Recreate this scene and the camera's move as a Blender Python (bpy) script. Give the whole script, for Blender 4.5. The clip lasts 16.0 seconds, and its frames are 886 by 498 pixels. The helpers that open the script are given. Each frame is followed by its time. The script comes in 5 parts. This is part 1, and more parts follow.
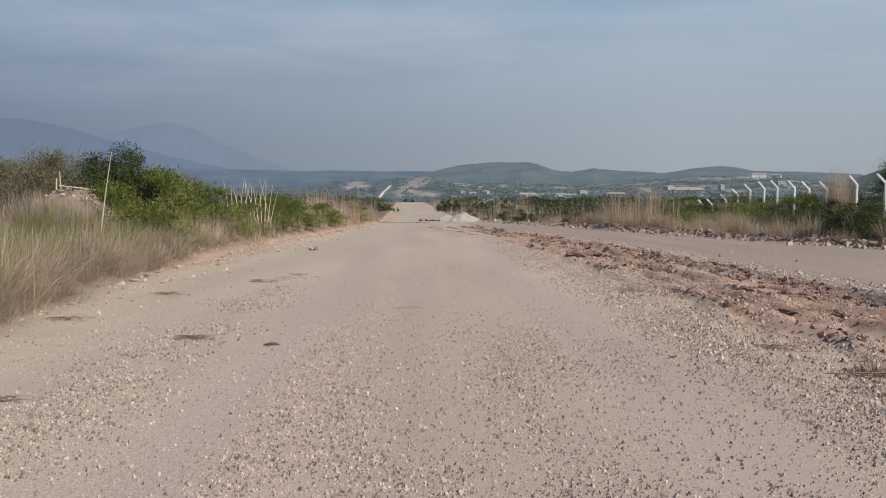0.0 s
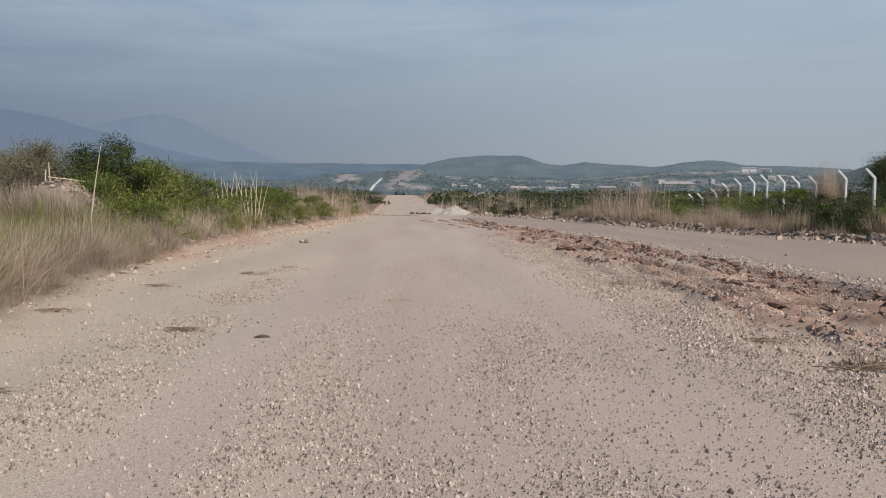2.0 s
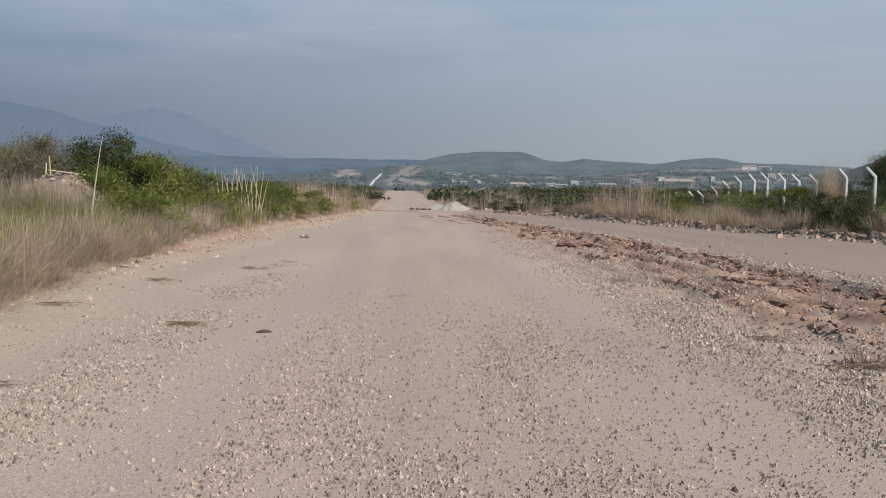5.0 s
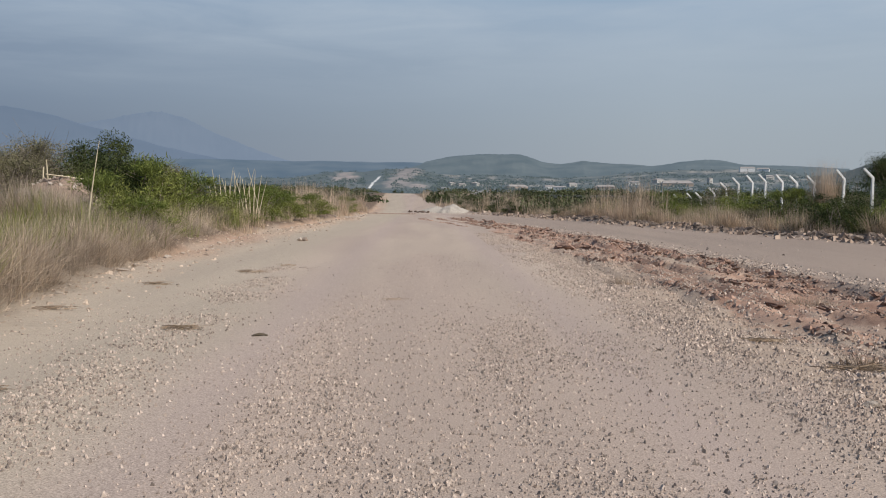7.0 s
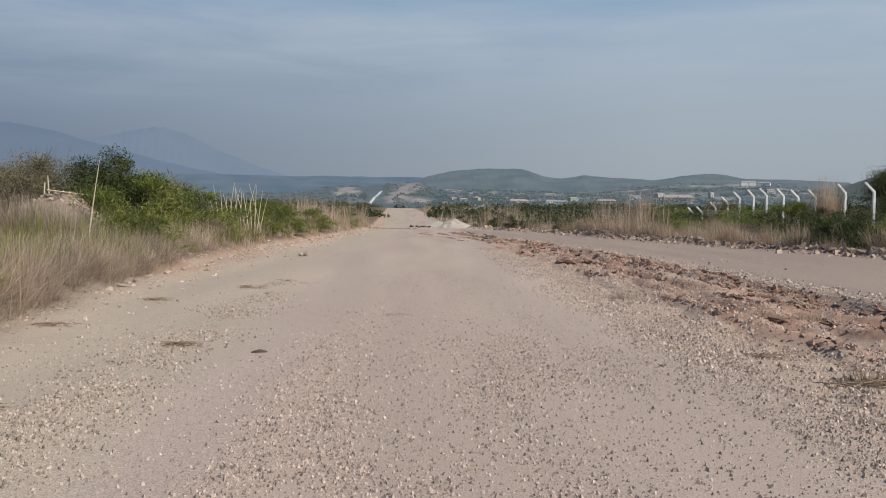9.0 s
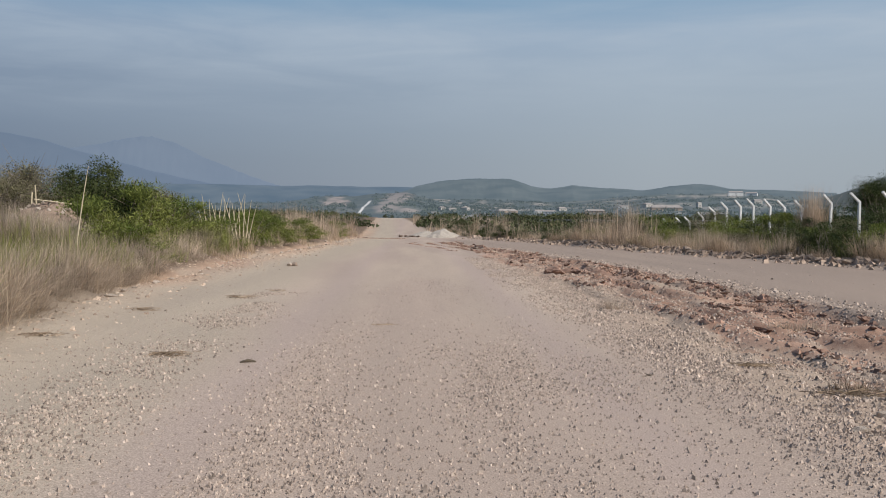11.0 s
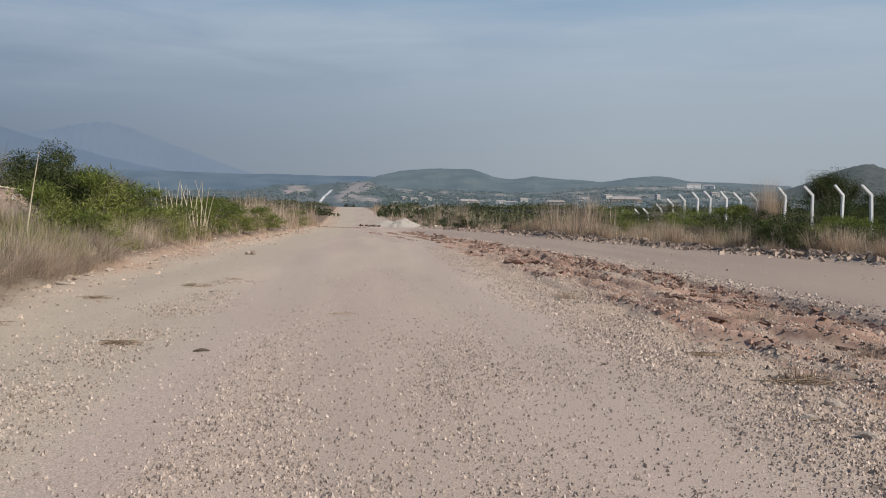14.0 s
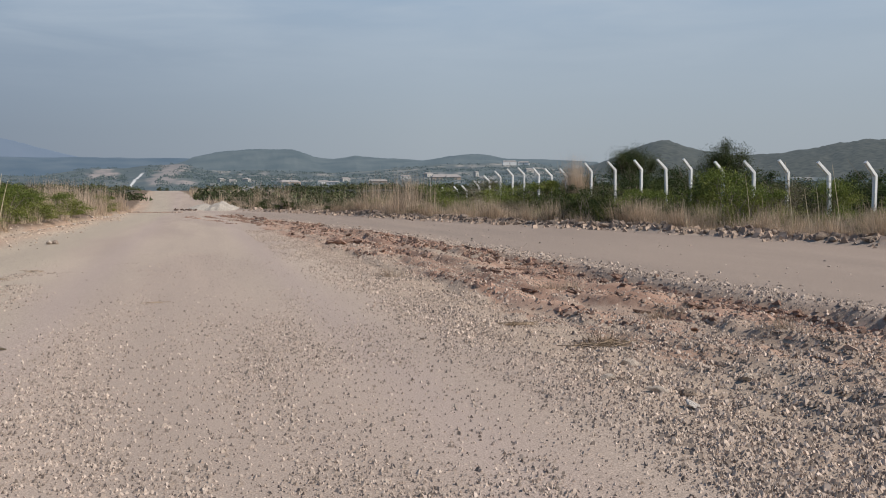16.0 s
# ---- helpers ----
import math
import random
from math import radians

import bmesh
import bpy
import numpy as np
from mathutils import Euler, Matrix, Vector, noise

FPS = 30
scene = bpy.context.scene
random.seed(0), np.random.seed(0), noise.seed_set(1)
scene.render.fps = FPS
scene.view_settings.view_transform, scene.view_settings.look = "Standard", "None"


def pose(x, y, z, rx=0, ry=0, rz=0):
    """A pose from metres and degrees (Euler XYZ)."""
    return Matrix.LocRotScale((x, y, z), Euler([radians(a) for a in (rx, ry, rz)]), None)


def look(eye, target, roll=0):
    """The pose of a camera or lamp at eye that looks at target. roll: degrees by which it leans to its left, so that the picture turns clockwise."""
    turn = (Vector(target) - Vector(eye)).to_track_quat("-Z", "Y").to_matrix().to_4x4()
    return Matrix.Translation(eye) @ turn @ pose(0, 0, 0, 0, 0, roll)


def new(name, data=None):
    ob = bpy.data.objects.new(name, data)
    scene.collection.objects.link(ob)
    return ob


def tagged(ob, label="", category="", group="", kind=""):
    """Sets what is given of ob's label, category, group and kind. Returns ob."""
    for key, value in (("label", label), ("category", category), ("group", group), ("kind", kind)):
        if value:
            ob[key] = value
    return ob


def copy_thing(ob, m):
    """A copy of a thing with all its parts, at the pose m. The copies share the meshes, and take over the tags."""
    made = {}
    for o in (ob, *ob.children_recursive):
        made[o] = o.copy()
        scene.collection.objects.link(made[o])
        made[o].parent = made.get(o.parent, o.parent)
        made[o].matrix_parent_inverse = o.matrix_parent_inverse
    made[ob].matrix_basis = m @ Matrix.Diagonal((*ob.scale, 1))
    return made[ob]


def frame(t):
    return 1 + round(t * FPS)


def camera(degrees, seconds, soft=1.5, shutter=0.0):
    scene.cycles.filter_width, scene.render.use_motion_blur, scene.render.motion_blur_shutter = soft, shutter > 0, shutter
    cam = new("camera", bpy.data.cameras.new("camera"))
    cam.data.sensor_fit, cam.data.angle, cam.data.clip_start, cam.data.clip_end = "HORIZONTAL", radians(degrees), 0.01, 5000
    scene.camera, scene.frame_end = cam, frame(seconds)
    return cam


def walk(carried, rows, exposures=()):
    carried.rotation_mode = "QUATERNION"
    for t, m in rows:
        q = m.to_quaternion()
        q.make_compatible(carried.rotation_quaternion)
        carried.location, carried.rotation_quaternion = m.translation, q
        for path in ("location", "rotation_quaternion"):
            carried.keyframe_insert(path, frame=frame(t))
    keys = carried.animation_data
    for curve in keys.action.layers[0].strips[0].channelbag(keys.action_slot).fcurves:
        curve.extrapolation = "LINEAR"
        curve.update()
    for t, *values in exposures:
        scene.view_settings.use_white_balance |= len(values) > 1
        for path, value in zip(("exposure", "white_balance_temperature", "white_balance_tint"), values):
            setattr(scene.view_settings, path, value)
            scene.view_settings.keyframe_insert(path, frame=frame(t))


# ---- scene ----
cam = camera(55.5, 16.0, soft=1.0)
PATH = [
    (0.0, pose(-0.000, -0.000, 1.500, 86.96, 0.00, -0.60)),
    (0.5, pose(0.001, 0.011, 1.502, 86.61, -0.18, -1.06)),
    (1.0, pose(0.003, -0.009, 1.496, 86.36, -0.11, -1.32)),
    (1.5, pose(0.003, -0.008, 1.501, 86.49, -0.07, -0.79)),
    (2.0, pose(-0.002, -0.006, 1.498, 86.49, -0.23, -1.21)),
    (2.5, pose(-0.014, 0.006, 1.499, 86.38, -0.39, -0.62)),
    (3.0, pose(-0.041, -0.003, 1.499, 86.32, -0.41, 0.41)),
    (3.5, pose(-0.041, 0.018, 1.496, 86.36, -0.30, 0.26)),
    (4.0, pose(-0.033, 0.004, 1.501, 86.37, -0.43, 0.08)),
    (4.5, pose(-0.023, 0.010, 1.499, 86.37, -0.62, -0.43)),
    (4.7, pose(-0.035, 0.005, 1.499, 86.21, -0.65, -1.20)),
    (6.8, pose(-0.005, -0.002, 1.502, 86.20, -0.43, -1.20)),
    (7.0, pose(0.000, -0.003, 1.503, 86.38, -0.42, -1.32)),
    (7.5, pose(-0.008, -0.005, 1.502, 86.39, -0.37, -1.28)),
    (8.0, pose(0.000, -0.005, 1.500, 86.38, -0.27, -1.14)),
    (8.5, pose(-0.006, 0.020, 1.506, 86.74, -0.30, -1.12)),
    (9.0, pose(0.010, 0.034, 1.512, 87.37, -0.31, -1.23)),
    (9.5, pose(0.012, -0.006, 1.511, 88.06, -0.13, -1.43)),
    (9.7, pose(0.012, -0.005, 1.512, 88.12, -0.15, -1.66)),
    (11.8, pose(0.011, -0.003, 1.515, 88.00, -0.37, -2.00)),
    (12.0, pose(0.011, -0.002, 1.515, 88.08, -0.37, -1.78)),
    (12.5, pose(0.004, 0.007, 1.514, 88.02, -0.32, -1.59)),
    (13.0, pose(0.008, 0.008, 1.516, 87.91, -0.41, -2.11)),
    (13.5, pose(0.027, -0.002, 1.505, 87.98, -0.34, -2.96)),
    (14.0, pose(0.056, 0.036, 1.502, 87.38, -0.83, -4.59)),
    (14.5, pose(0.059, -0.012, 1.491, 86.69, -1.06, -6.68)),
    (15.0, pose(0.074, -0.024, 1.499, 87.18, -0.61, -8.73)),
    (15.5, pose(0.091, -0.011, 1.497, 86.50, 0.22, -11.94)),
    (16.0, pose(0.117, -0.043, 1.510, 86.03, 0.48, -16.59)),
]
walk(cam, PATH)

# ---- light ----
SUN_AZ, SUN_EL = 124.0, 44.0        # degrees clockwise from +y, and above the horizon
sun = new("sun", bpy.data.lights.new("sun", "SUN"))
sun.data.energy, sun.data.angle, sun.data.color = 4.25, radians(0.6), (1.0, 0.94, 0.87)
sd = Vector((math.sin(radians(SUN_AZ)) * math.cos(radians(SUN_EL)), math.cos(radians(SUN_AZ)) * math.cos(radians(SUN_EL)), math.sin(radians(SUN_EL))))
sun.matrix_world = look(sd * 50, (0, 0, 0))

world = bpy.data.worlds.new("sky")
scene.world = world
world.use_nodes = True
wn, wl = world.node_tree.nodes, world.node_tree.links
wn.clear()


def wnode(kind, **kw):
    n = wn.new(kind)
    for k, v in kw.items():
        n.inputs[k].default_value = v
    return n


w_sky = wn.new("ShaderNodeTexSky")
w_sky.sky_type, w_sky.sun_disc = "NISHITA", False
w_sky.sun_elevation, w_sky.sun_rotation = radians(SUN_EL), radians(SUN_AZ)
w_sky.air_density, w_sky.dust_density = 1.2, 3.0
bg_sky = wnode("ShaderNodeBackground", Strength=0.10)
wl.new(w_sky.outputs[0], bg_sky.inputs[0])
w_tc = wn.new("ShaderNodeTexCoord")
w_sep = wn.new("ShaderNodeSeparateXYZ")
wl.new(w_tc.outputs["Generated"], w_sep.inputs[0])


def wramp(src, stops):
    r = wn.new("ShaderNodeValToRGB")
    while len(r.color_ramp.elements) < len(stops):
        r.color_ramp.elements.new(0.5)
    for e, (p, c) in zip(r.color_ramp.elements, stops):
        e.position, e.color = p, (*c, 1)
    wl.new(src, r.inputs[0])
    return r


def wmix(fac, a, b):
    m = wn.new("ShaderNodeMix")
    m.data_type = "RGBA"
    for i, src in ((0, fac), (6, a), (7, b)):
        if isinstance(src, (int, float)):
            m.inputs[i].default_value = src
        elif isinstance(src, tuple):
            m.inputs[i].default_value = (*src, 1)
        else:
            wl.new(src, m.inputs[i])
    return m.outputs[2]


# haze layer: greyer and darker on the side away from the sun, paler towards it
haze_a = wramp(w_sep.outputs[2], [(0.0, (0.170, 0.220, 0.310)), (0.07, (0.160, 0.211, 0.308)), (0.16, (0.225, 0.291, 0.398)), (0.212, (0.285, 0.372, 0.495)), (0.256, (0.20, 0.345, 0.51)), (0.6, (0.05, 0.12, 0.27))])
haze_b = wramp(w_sep.outputs[2], [(0.0, (0.385, 0.435, 0.49)), (0.07, (0.38, 0.44, 0.505)), (0.16, (0.385, 0.465, 0.56)), (0.212, (0.365, 0.465, 0.590)), (0.256, (0.235, 0.385, 0.55)), (0.6, (0.05, 0.12, 0.27))])
w_side = wn.new("ShaderNodeMapRange")
w_side.inputs[1].default_value, w_side.inputs[2].default_value = -0.46, 0.28
wl.new(w_sep.outputs[0], w_side.inputs[0])
haze = wmix(w_side.outputs[0], haze_a.outputs[0], haze_b.outputs[0])
# thin streaky cloud
w_map = wn.new("ShaderNodeMapping")
w_map.inputs["Scale"].default_value = (2.2, 1.5, 14.0)
wl.new(w_tc.outputs["Generated"], w_map.inputs[0])
w_noise = wnode("ShaderNodeTexNoise", Scale=2.2, Detail=6.0, Roughness=0.55, Distortion=0.4)
wl.new(w_map.outputs[0], w_noise.inputs["Vector"])
cl = wramp(w_noise.outputs[0], [(0.36, (0, 0, 0)), (0.80, (1, 1, 1))])
cl_h = wramp(w_sep.outputs[2], [(0.10, (0, 0, 0)), (0.21, (0.7, 0.7, 0.7)), (0.27, (0.05, 0.05, 0.05))])
w_mul = wn.new("ShaderNodeMath")
w_mul.operation = "MULTIPLY"
wl.new(cl.outputs[0], w_mul.inputs[0])
wl.new(cl_h.outputs[0], w_mul.inputs[1])
haze = wmix(w_mul.outputs[0], haze, (0.50, 0.57, 0.65))
bg_haze = wnode("ShaderNodeBackground", Strength=0.96)
wl.new(haze, bg_haze.inputs[0])
w_ms = wnode("ShaderNodeMixShader", Fac=0.88)
wl.new(bg_sky.outputs[0], w_ms.inputs[1])
wl.new(bg_haze.outputs[0], w_ms.inputs[2])
w_out = wn.new("ShaderNodeOutputWorld")
wl.new(w_ms.outputs[0], w_out.inputs[0])


# ---- materials ----
def material(name, c1, c2, scale=8.0, stretch_y=1.0, rough=0.9, bump=0.0, bump_scale=60.0, island=0.0, fine=0.0, attr="", haze_glow=None, translucent=0.0, per_object=0.0):
    """Two colours mixed by noise; optional variation per island or object, fine grain, relief, painted haze."""
    m = bpy.data.materials.new(name)
    m.use_nodes = True
    n, l = m.node_tree.nodes, m.node_tree.links
    b = n["Principled BSDF"]
    b.inputs["Roughness"].default_value = rough
    b.inputs["Specular IOR Level"].default_value = 0.25
    tc = n.new("ShaderNodeTexCoord")
    nz = n.new("ShaderNodeTexNoise")
    nz.inputs["Scale"].default_value, nz.inputs["Detail"].default_value = scale, 6
    mp = n.new("ShaderNodeMapping")
    mp.inputs["Scale"].default_value = (1, stretch_y, 1)
    l.new(tc.outputs["Object"], mp.inputs[0])
    l.new(mp.outputs[0], nz.inputs["Vector"])

    def mix(kind, fac, a, bb):
        x = n.new("ShaderNodeMix")
        x.data_type, x.blend_type = "RGBA", kind
        for i, src in ((0, fac), (6, a), (7, bb)):
            if isinstance(src, (int, float)):
                x.inputs[i].default_value = src
            elif isinstance(src, tuple):
                x.inputs[i].default_value = (*src, 1)
            else:
                l.new(src, x.inputs[i])
        return x.outputs[2]

    def stretch(src, lo, hi, a=0.0, bb=1.0):
        r = n.new("ShaderNodeMapRange")
        for i, v in enumerate((lo, hi, a, bb)):
            r.inputs[i + 1].default_value = v
        l.new(src, r.inputs[0])
        return r.outputs[0]

    fac = stretch(nz.outputs[0], 0.32, 0.68)
    if attr:
        at = n.new("ShaderNodeAttribute")
        at.attribute_name = attr
        col = at.outputs["Color"]
        col = mix("MULTIPLY", 1.0, col, mix("MIX", fac, c1, c2))
    else:
        col = mix("MIX", fac, c1, c2)
    if fine:
        fz = n.new("ShaderNodeTexNoise")
        fz.inputs["Scale"].default_value, fz.inputs["Detail"].default_value = bump_scale, 4
        l.new(tc.outputs["Object"], fz.inputs["Vector"])
        v = stretch(fz.outputs[0], 0.3, 0.7, 1 - fine, 1 + fine)
        cb = n.new("ShaderNodeCombineXYZ")
        for i in range(3):
            l.new(v, cb.inputs[i])
        col = mix("MULTIPLY", 1.0, col, cb.outputs[0])
    if island or per_object:
        src = n.new("ShaderNodeNewGeometry").outputs["Random Per Island"] if island else n.new("ShaderNodeObjectInfo").outputs["Random"]
        k = island or per_object
        v = stretch(src, 0, 1, 1 - k, 1 + k)
        cb = n.new("ShaderNodeCombineXYZ")
        for i in range(3):
            l.new(v, cb.inputs[i])
        col = mix("MULTIPLY", 1.0, col, cb.outputs[0])
    l.new(col, b.inputs["Base Color"])
    if bump:
        bz = n.new("ShaderNodeTexNoise")
        bz.inputs["Scale"].default_value, bz.inputs["Detail"].default_value = bump_scale, 5
        l.new(tc.outputs["Object"], bz.inputs["Vector"])
        bp = n.new("ShaderNodeBump")
        bp.inputs["Strength"].default_value, bp.inputs["Distance"].default_value = 1.0, bump
        l.new(bz.outputs[0], bp.inputs["Height"])
        l.new(bp.outputs[0], b.inputs["Normal"])
    # distant things only: haze in front of them painted as emission
    if haze_glow:
        b.inputs["Emission Color"].default_value = (*haze_glow, 1)
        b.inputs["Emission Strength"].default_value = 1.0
    if translucent:
        tr = n.new("ShaderNodeBsdfTranslucent")
        l.new(col, tr.inputs[0])
        ms = n.new("ShaderNodeMixShader")
        ms.inputs[0].default_value = translucent
        l.new(b.outputs[0], ms.inputs[1])
        l.new(tr.outputs[0], ms.inputs[2])
        l.new(ms.outputs[0], n["Material Output"].inputs[0])
    return m


M_GROUND = material("dusty_ground", (0.88, 0.855, 0.84), (1.02, 0.985, 0.955), scale=0.9, stretch_y=0.10, bump=0.004, bump_scale=95.0, fine=0.36, attr="soil")
M_GRAVEL = material("gravel", (0.32, 0.253, 0.205), (0.54, 0.437, 0.358), scale=30.0, island=0.5, rough=0.9)
M_ROADGRAVEL = material("road_stone", (0.31, 0.25, 0.206), (0.48, 0.394, 0.328), scale=30.0, island=0.48, rough=0.9)
M_RUBBLE = material("grey_rubble", (0.20, 0.15, 0.115), (0.40, 0.315, 0.245), scale=5.0, bump=0.02, bump_scale=14.0, fine=0.25, per_object=0.3)
M_CLOD = material("red_clod", (0.19, 0.115, 0.085), (0.36, 0.235, 0.175), scale=6.0, bump=0.02, bump_scale=18.0, fine=0.3, per_object=0.3)
M_CLODS = material("red_crumbs", (0.22, 0.155, 0.118), (0.43, 0.325, 0.255), scale=4.0, island=0.4)
M_PALE = material("pale_stone", (0.42, 0.345, 0.28), (0.58, 0.49, 0.41), scale=9.0, bump=0.01, bump_scale=25.0)
M_PILE = material("pale_gravel_heap", (0.38, 0.33, 0.275), (0.50, 0.44, 0.37), scale=6.0, bump=0.03, bump_scale=12.0, fine=0.2)
M_DRY = material("dry_grass", (0.455, 0.345, 0.24), (0.67, 0.54, 0.405), scale=0.8, island=0.4, translucent=0.35)
M_DRYGREY = material("grey_dry_grass", (0.36, 0.28, 0.21), (0.59, 0.48, 0.375), scale=0.9, island=0.4, translucent=0.3)
M_BRISTLE = material("bristly_grass", (0.25, 0.19, 0.14), (0.50, 0.405, 0.305), scale=1.2, island=0.4, translucent=0.25)
M_PINK = material("reed_plume", (0.46, 0.345, 0.245), (0.70, 0.555, 0.42), scale=0.5, island=0.3, translucent=0.35)
M_STALK = material("dry_stalk", (0.55, 0.46, 0.31), (0.70, 0.60, 0.43), scale=3.0, per_object=0.15)
M_GREENGRASS = material("green_grass", (0.15, 0.18, 0.04), (0.34, 0.335, 0.11), scale=0.6, island=0.4, translucent=0.35)
M_LEAF = material("broom_leaf", (0.105, 0.142, 0.030), (0.270, 0.280, 0.080), scale=1.1, island=0.45, translucent=0.3)
M_LEAFD = material("dark_leaf", (0.034, 0.052, 0.017), (0.094, 0.110, 0.038), scale=1.0, island=0.45, translucent=0.25)
M_LEAFG = material("olive_leaf", (0.140, 0.132, 0.070), (0.250, 0.222, 0.130), scale=1.0, island=0.4, translucent=0.2)
M_TWIG = material("grey_twig", (0.17, 0.138, 0.105), (0.30, 0.25, 0.195), scale=3.0, island=0.35)
M_BARK = material("bark", (0.09, 0.07, 0.05), (0.17, 0.14, 0.10), scale=9.0, bump=0.01, bump_scale=40)
M_STRAW = material("straw_litter", (0.19, 0.135, 0.09), (0.36, 0.27, 0.185), scale=6.0, island=0.4)
M_POST = material("white_concrete", (0.80, 0.79, 0.76), (0.90, 0.89, 0.86), scale=5.0, bump=0.004, bump_scale=50, fine=0.06)
M_WALL = material("white_wall", (0.44, 0.42, 0.39), (0.62, 0.60, 0.56), scale=0.6)
M_WHITE = material("whitewash", (0.72, 0.71, 0.69), (0.82, 0.81, 0.79), scale=0.6)
M_ADOBE = material("adobe_wall", (0.38, 0.30, 0.24), (0.50, 0.41, 0.34), scale=0.6)
M_ROOF = material("roof_sheet", (0.30, 0.27, 0.25), (0.42, 0.38, 0.35), scale=0.5, rough=0.6)
# windows and doors of far houses greyed: haze put into their colour
M_DARK = material("hazed_opening", (0.20, 0.185, 0.17), (0.28, 0.265, 0.25), scale=1.0)
# bluish emission paints haze over the distant scrub
M_FARTREE = material("far_scrub", (0.026, 0.036, 0.024), (0.065, 0.074, 0.048), scale=0.02, island=0.4, haze_glow=(0.056, 0.076, 0.092))
M_MIDTREE = material("valley_scrub", (0.050, 0.066, 0.028), (0.130, 0.135, 0.062), scale=0.05, island=0.4, translucent=0.2)
# valley side emits a blue tint, haze painted into the material
M_VALLEY = material("far_valley", (0.85, 0.85, 0.85), (1.1, 1.1, 1.1), scale=0.01, attr="soil", fine=0.3, bump_scale=0.08, haze_glow=(0.066, 0.088, 0.114))
# blue emission on the far relief paints the haze that veils it
M_MTN = material("far_mountain", (0.03, 0.035, 0.035), (0.04, 0.045, 0.045), scale=0.004, haze_glow=(0.103, 0.148, 0.226))
M_PEAK = material("hazy_peak", (0.03, 0.035, 0.035), (0.04, 0.045, 0.045), scale=0.004, haze_glow=(0.140, 0.188, 0.271))
# plateau, mesa and hills: haze put in as emitted blue, weaker when nearer
M_RIDGE = material("far_ridge", (0.02, 0.027, 0.027), (0.06, 0.065, 0.058), scale=0.008, haze_glow=(0.078, 0.118, 0.172))
M_MESA = material("mesa_scrub", (0.02, 0.026, 0.024), (0.06, 0.064, 0.056), scale=0.014, haze_glow=(0.085, 0.116, 0.142))
M_HILL = material("scrub_hill", (0.012, 0.016, 0.012), (0.065, 0.065, 0.050), scale=0.14, haze_glow=(0.044, 0.055, 0.064))


# ---- helpers for shapes ----
def vnoise(x, y, seed=0):
    """Smooth value noise in 0..1 on arrays."""
    x, y = np.asarray(x, float), np.asarray(y, float)
    xi, yi = np.floor(x), np.floor(y)
    fx, fy = x - xi, y - yi
    fx, fy = fx * fx * (3 - 2 * fx), fy * fy * (3 - 2 * fy)

    def h(a, b):
        v = np.sin(a * 127.1 + b * 311.7 + seed * 74.7) * 43758.5453
        return v - np.floor(v)
    return (h(xi, yi) * (1 - fx) + h(xi + 1, yi) * fx) * (1 - fy) + (h(xi, yi + 1) * (1 - fx) + h(xi + 1, yi + 1) * fx) * fy


def fbm(x, y, seed=0, octaves=4):
    s, a, f = 0.0, 0.5, 1.0
    for o in range(octaves):
        s = s + a * vnoise(np.asarray(x) * f, np.asarray(y) * f, seed + o * 7)
        a, f = a * 0.5, f * 2.03
    return s / (1 - 0.5 ** octaves)


def sstep(a, b, v):
    t = np.clip((np.asarray(v, float) - a) / (b - a), 0, 1)
    return t * t * (3 - 2 * t)


def mesh_from(name, verts, faces, mat, smooth=False):
    me = bpy.data.meshes.new(name)
    verts = np.asarray(verts, float)
    faces = [np.asarray(f) for f in faces] if isinstance(faces, (list, tuple)) else [np.asarray(faces)]
    loops = np.concatenate([f.ravel() for f in faces])
    sizes = np.concatenate([np.full(len(f), f.shape[1]) for f in faces])
    me.vertices.add(len(verts))
    me.vertices.foreach_set("co", verts.astype(np.float32).ravel())
    me.loops.add(len(loops))
    me.loops.foreach_set("vertex_index", loops.astype(np.int32))
    me.polygons.add(len(sizes))
    starts = np.concatenate([[0], np.cumsum(sizes)[:-1]])
    me.polygons.foreach_set("loop_start", starts.astype(np.int32))
    me.polygons.foreach_set("use_smooth", np.full(len(sizes), bool(smooth)))
    me.update(calc_edges=True)
    me.validate()
    me.materials.append(mat)
    return me


def part(name, bm_or_mesh, mat, parent, label=""):
    """One mesh object under a thing or under a part."""
    if isinstance(bm_or_mesh, bmesh.types.BMesh):
        me = bpy.data.meshes.new(name)
        bm_or_mesh.to_mesh(me)
        bm_or_mesh.free()
        me.materials.append(mat)
    else:
        me = bm_or_mesh
    ob = new(name, me)
    ob.parent = parent
    if label:
        tagged(ob, label)
    return ob


rng = np.random.default_rng(7)

# ---- ground plan ----
LEFT_Y = [-200, 0, 10.5, 14.6, 20.7, 28.7, 33.9, 52, 70, 195, 300]
LEFT_X = [-5.2, -5.2, -5.4, -6.05, -6.2, -6.3, -6.1, -5.2, -4.6, -8.3, -12]
RUT_Y = [-200, 0, 8, 12, 20.6, 32, 42, 52, 62, 300]
RUT_X = [8.2, 8.1, 7.85, 7.6, 7.25, 6.4, 4.9, 3.2, 2.4, -8]
BERM_Y = [-200, 0, 8, 17, 24.5, 31, 38.5, 53, 61, 69, 80, 195, 300]
BERM_X = [19.0, 18.8, 18.2, 16.6, 15.3, 14.0, 11.8, 9.0, 6.9, 4.3, 2.6, -3.4, -7]


def left_edge(y):
    return np.interp(y, LEFT_Y, LEFT_X)


def rut_edge(y):
    return np.interp(y, RUT_Y, RUT_X)


def berm_edge(y):
    return np.interp(y, BERM_Y, BERM_X)


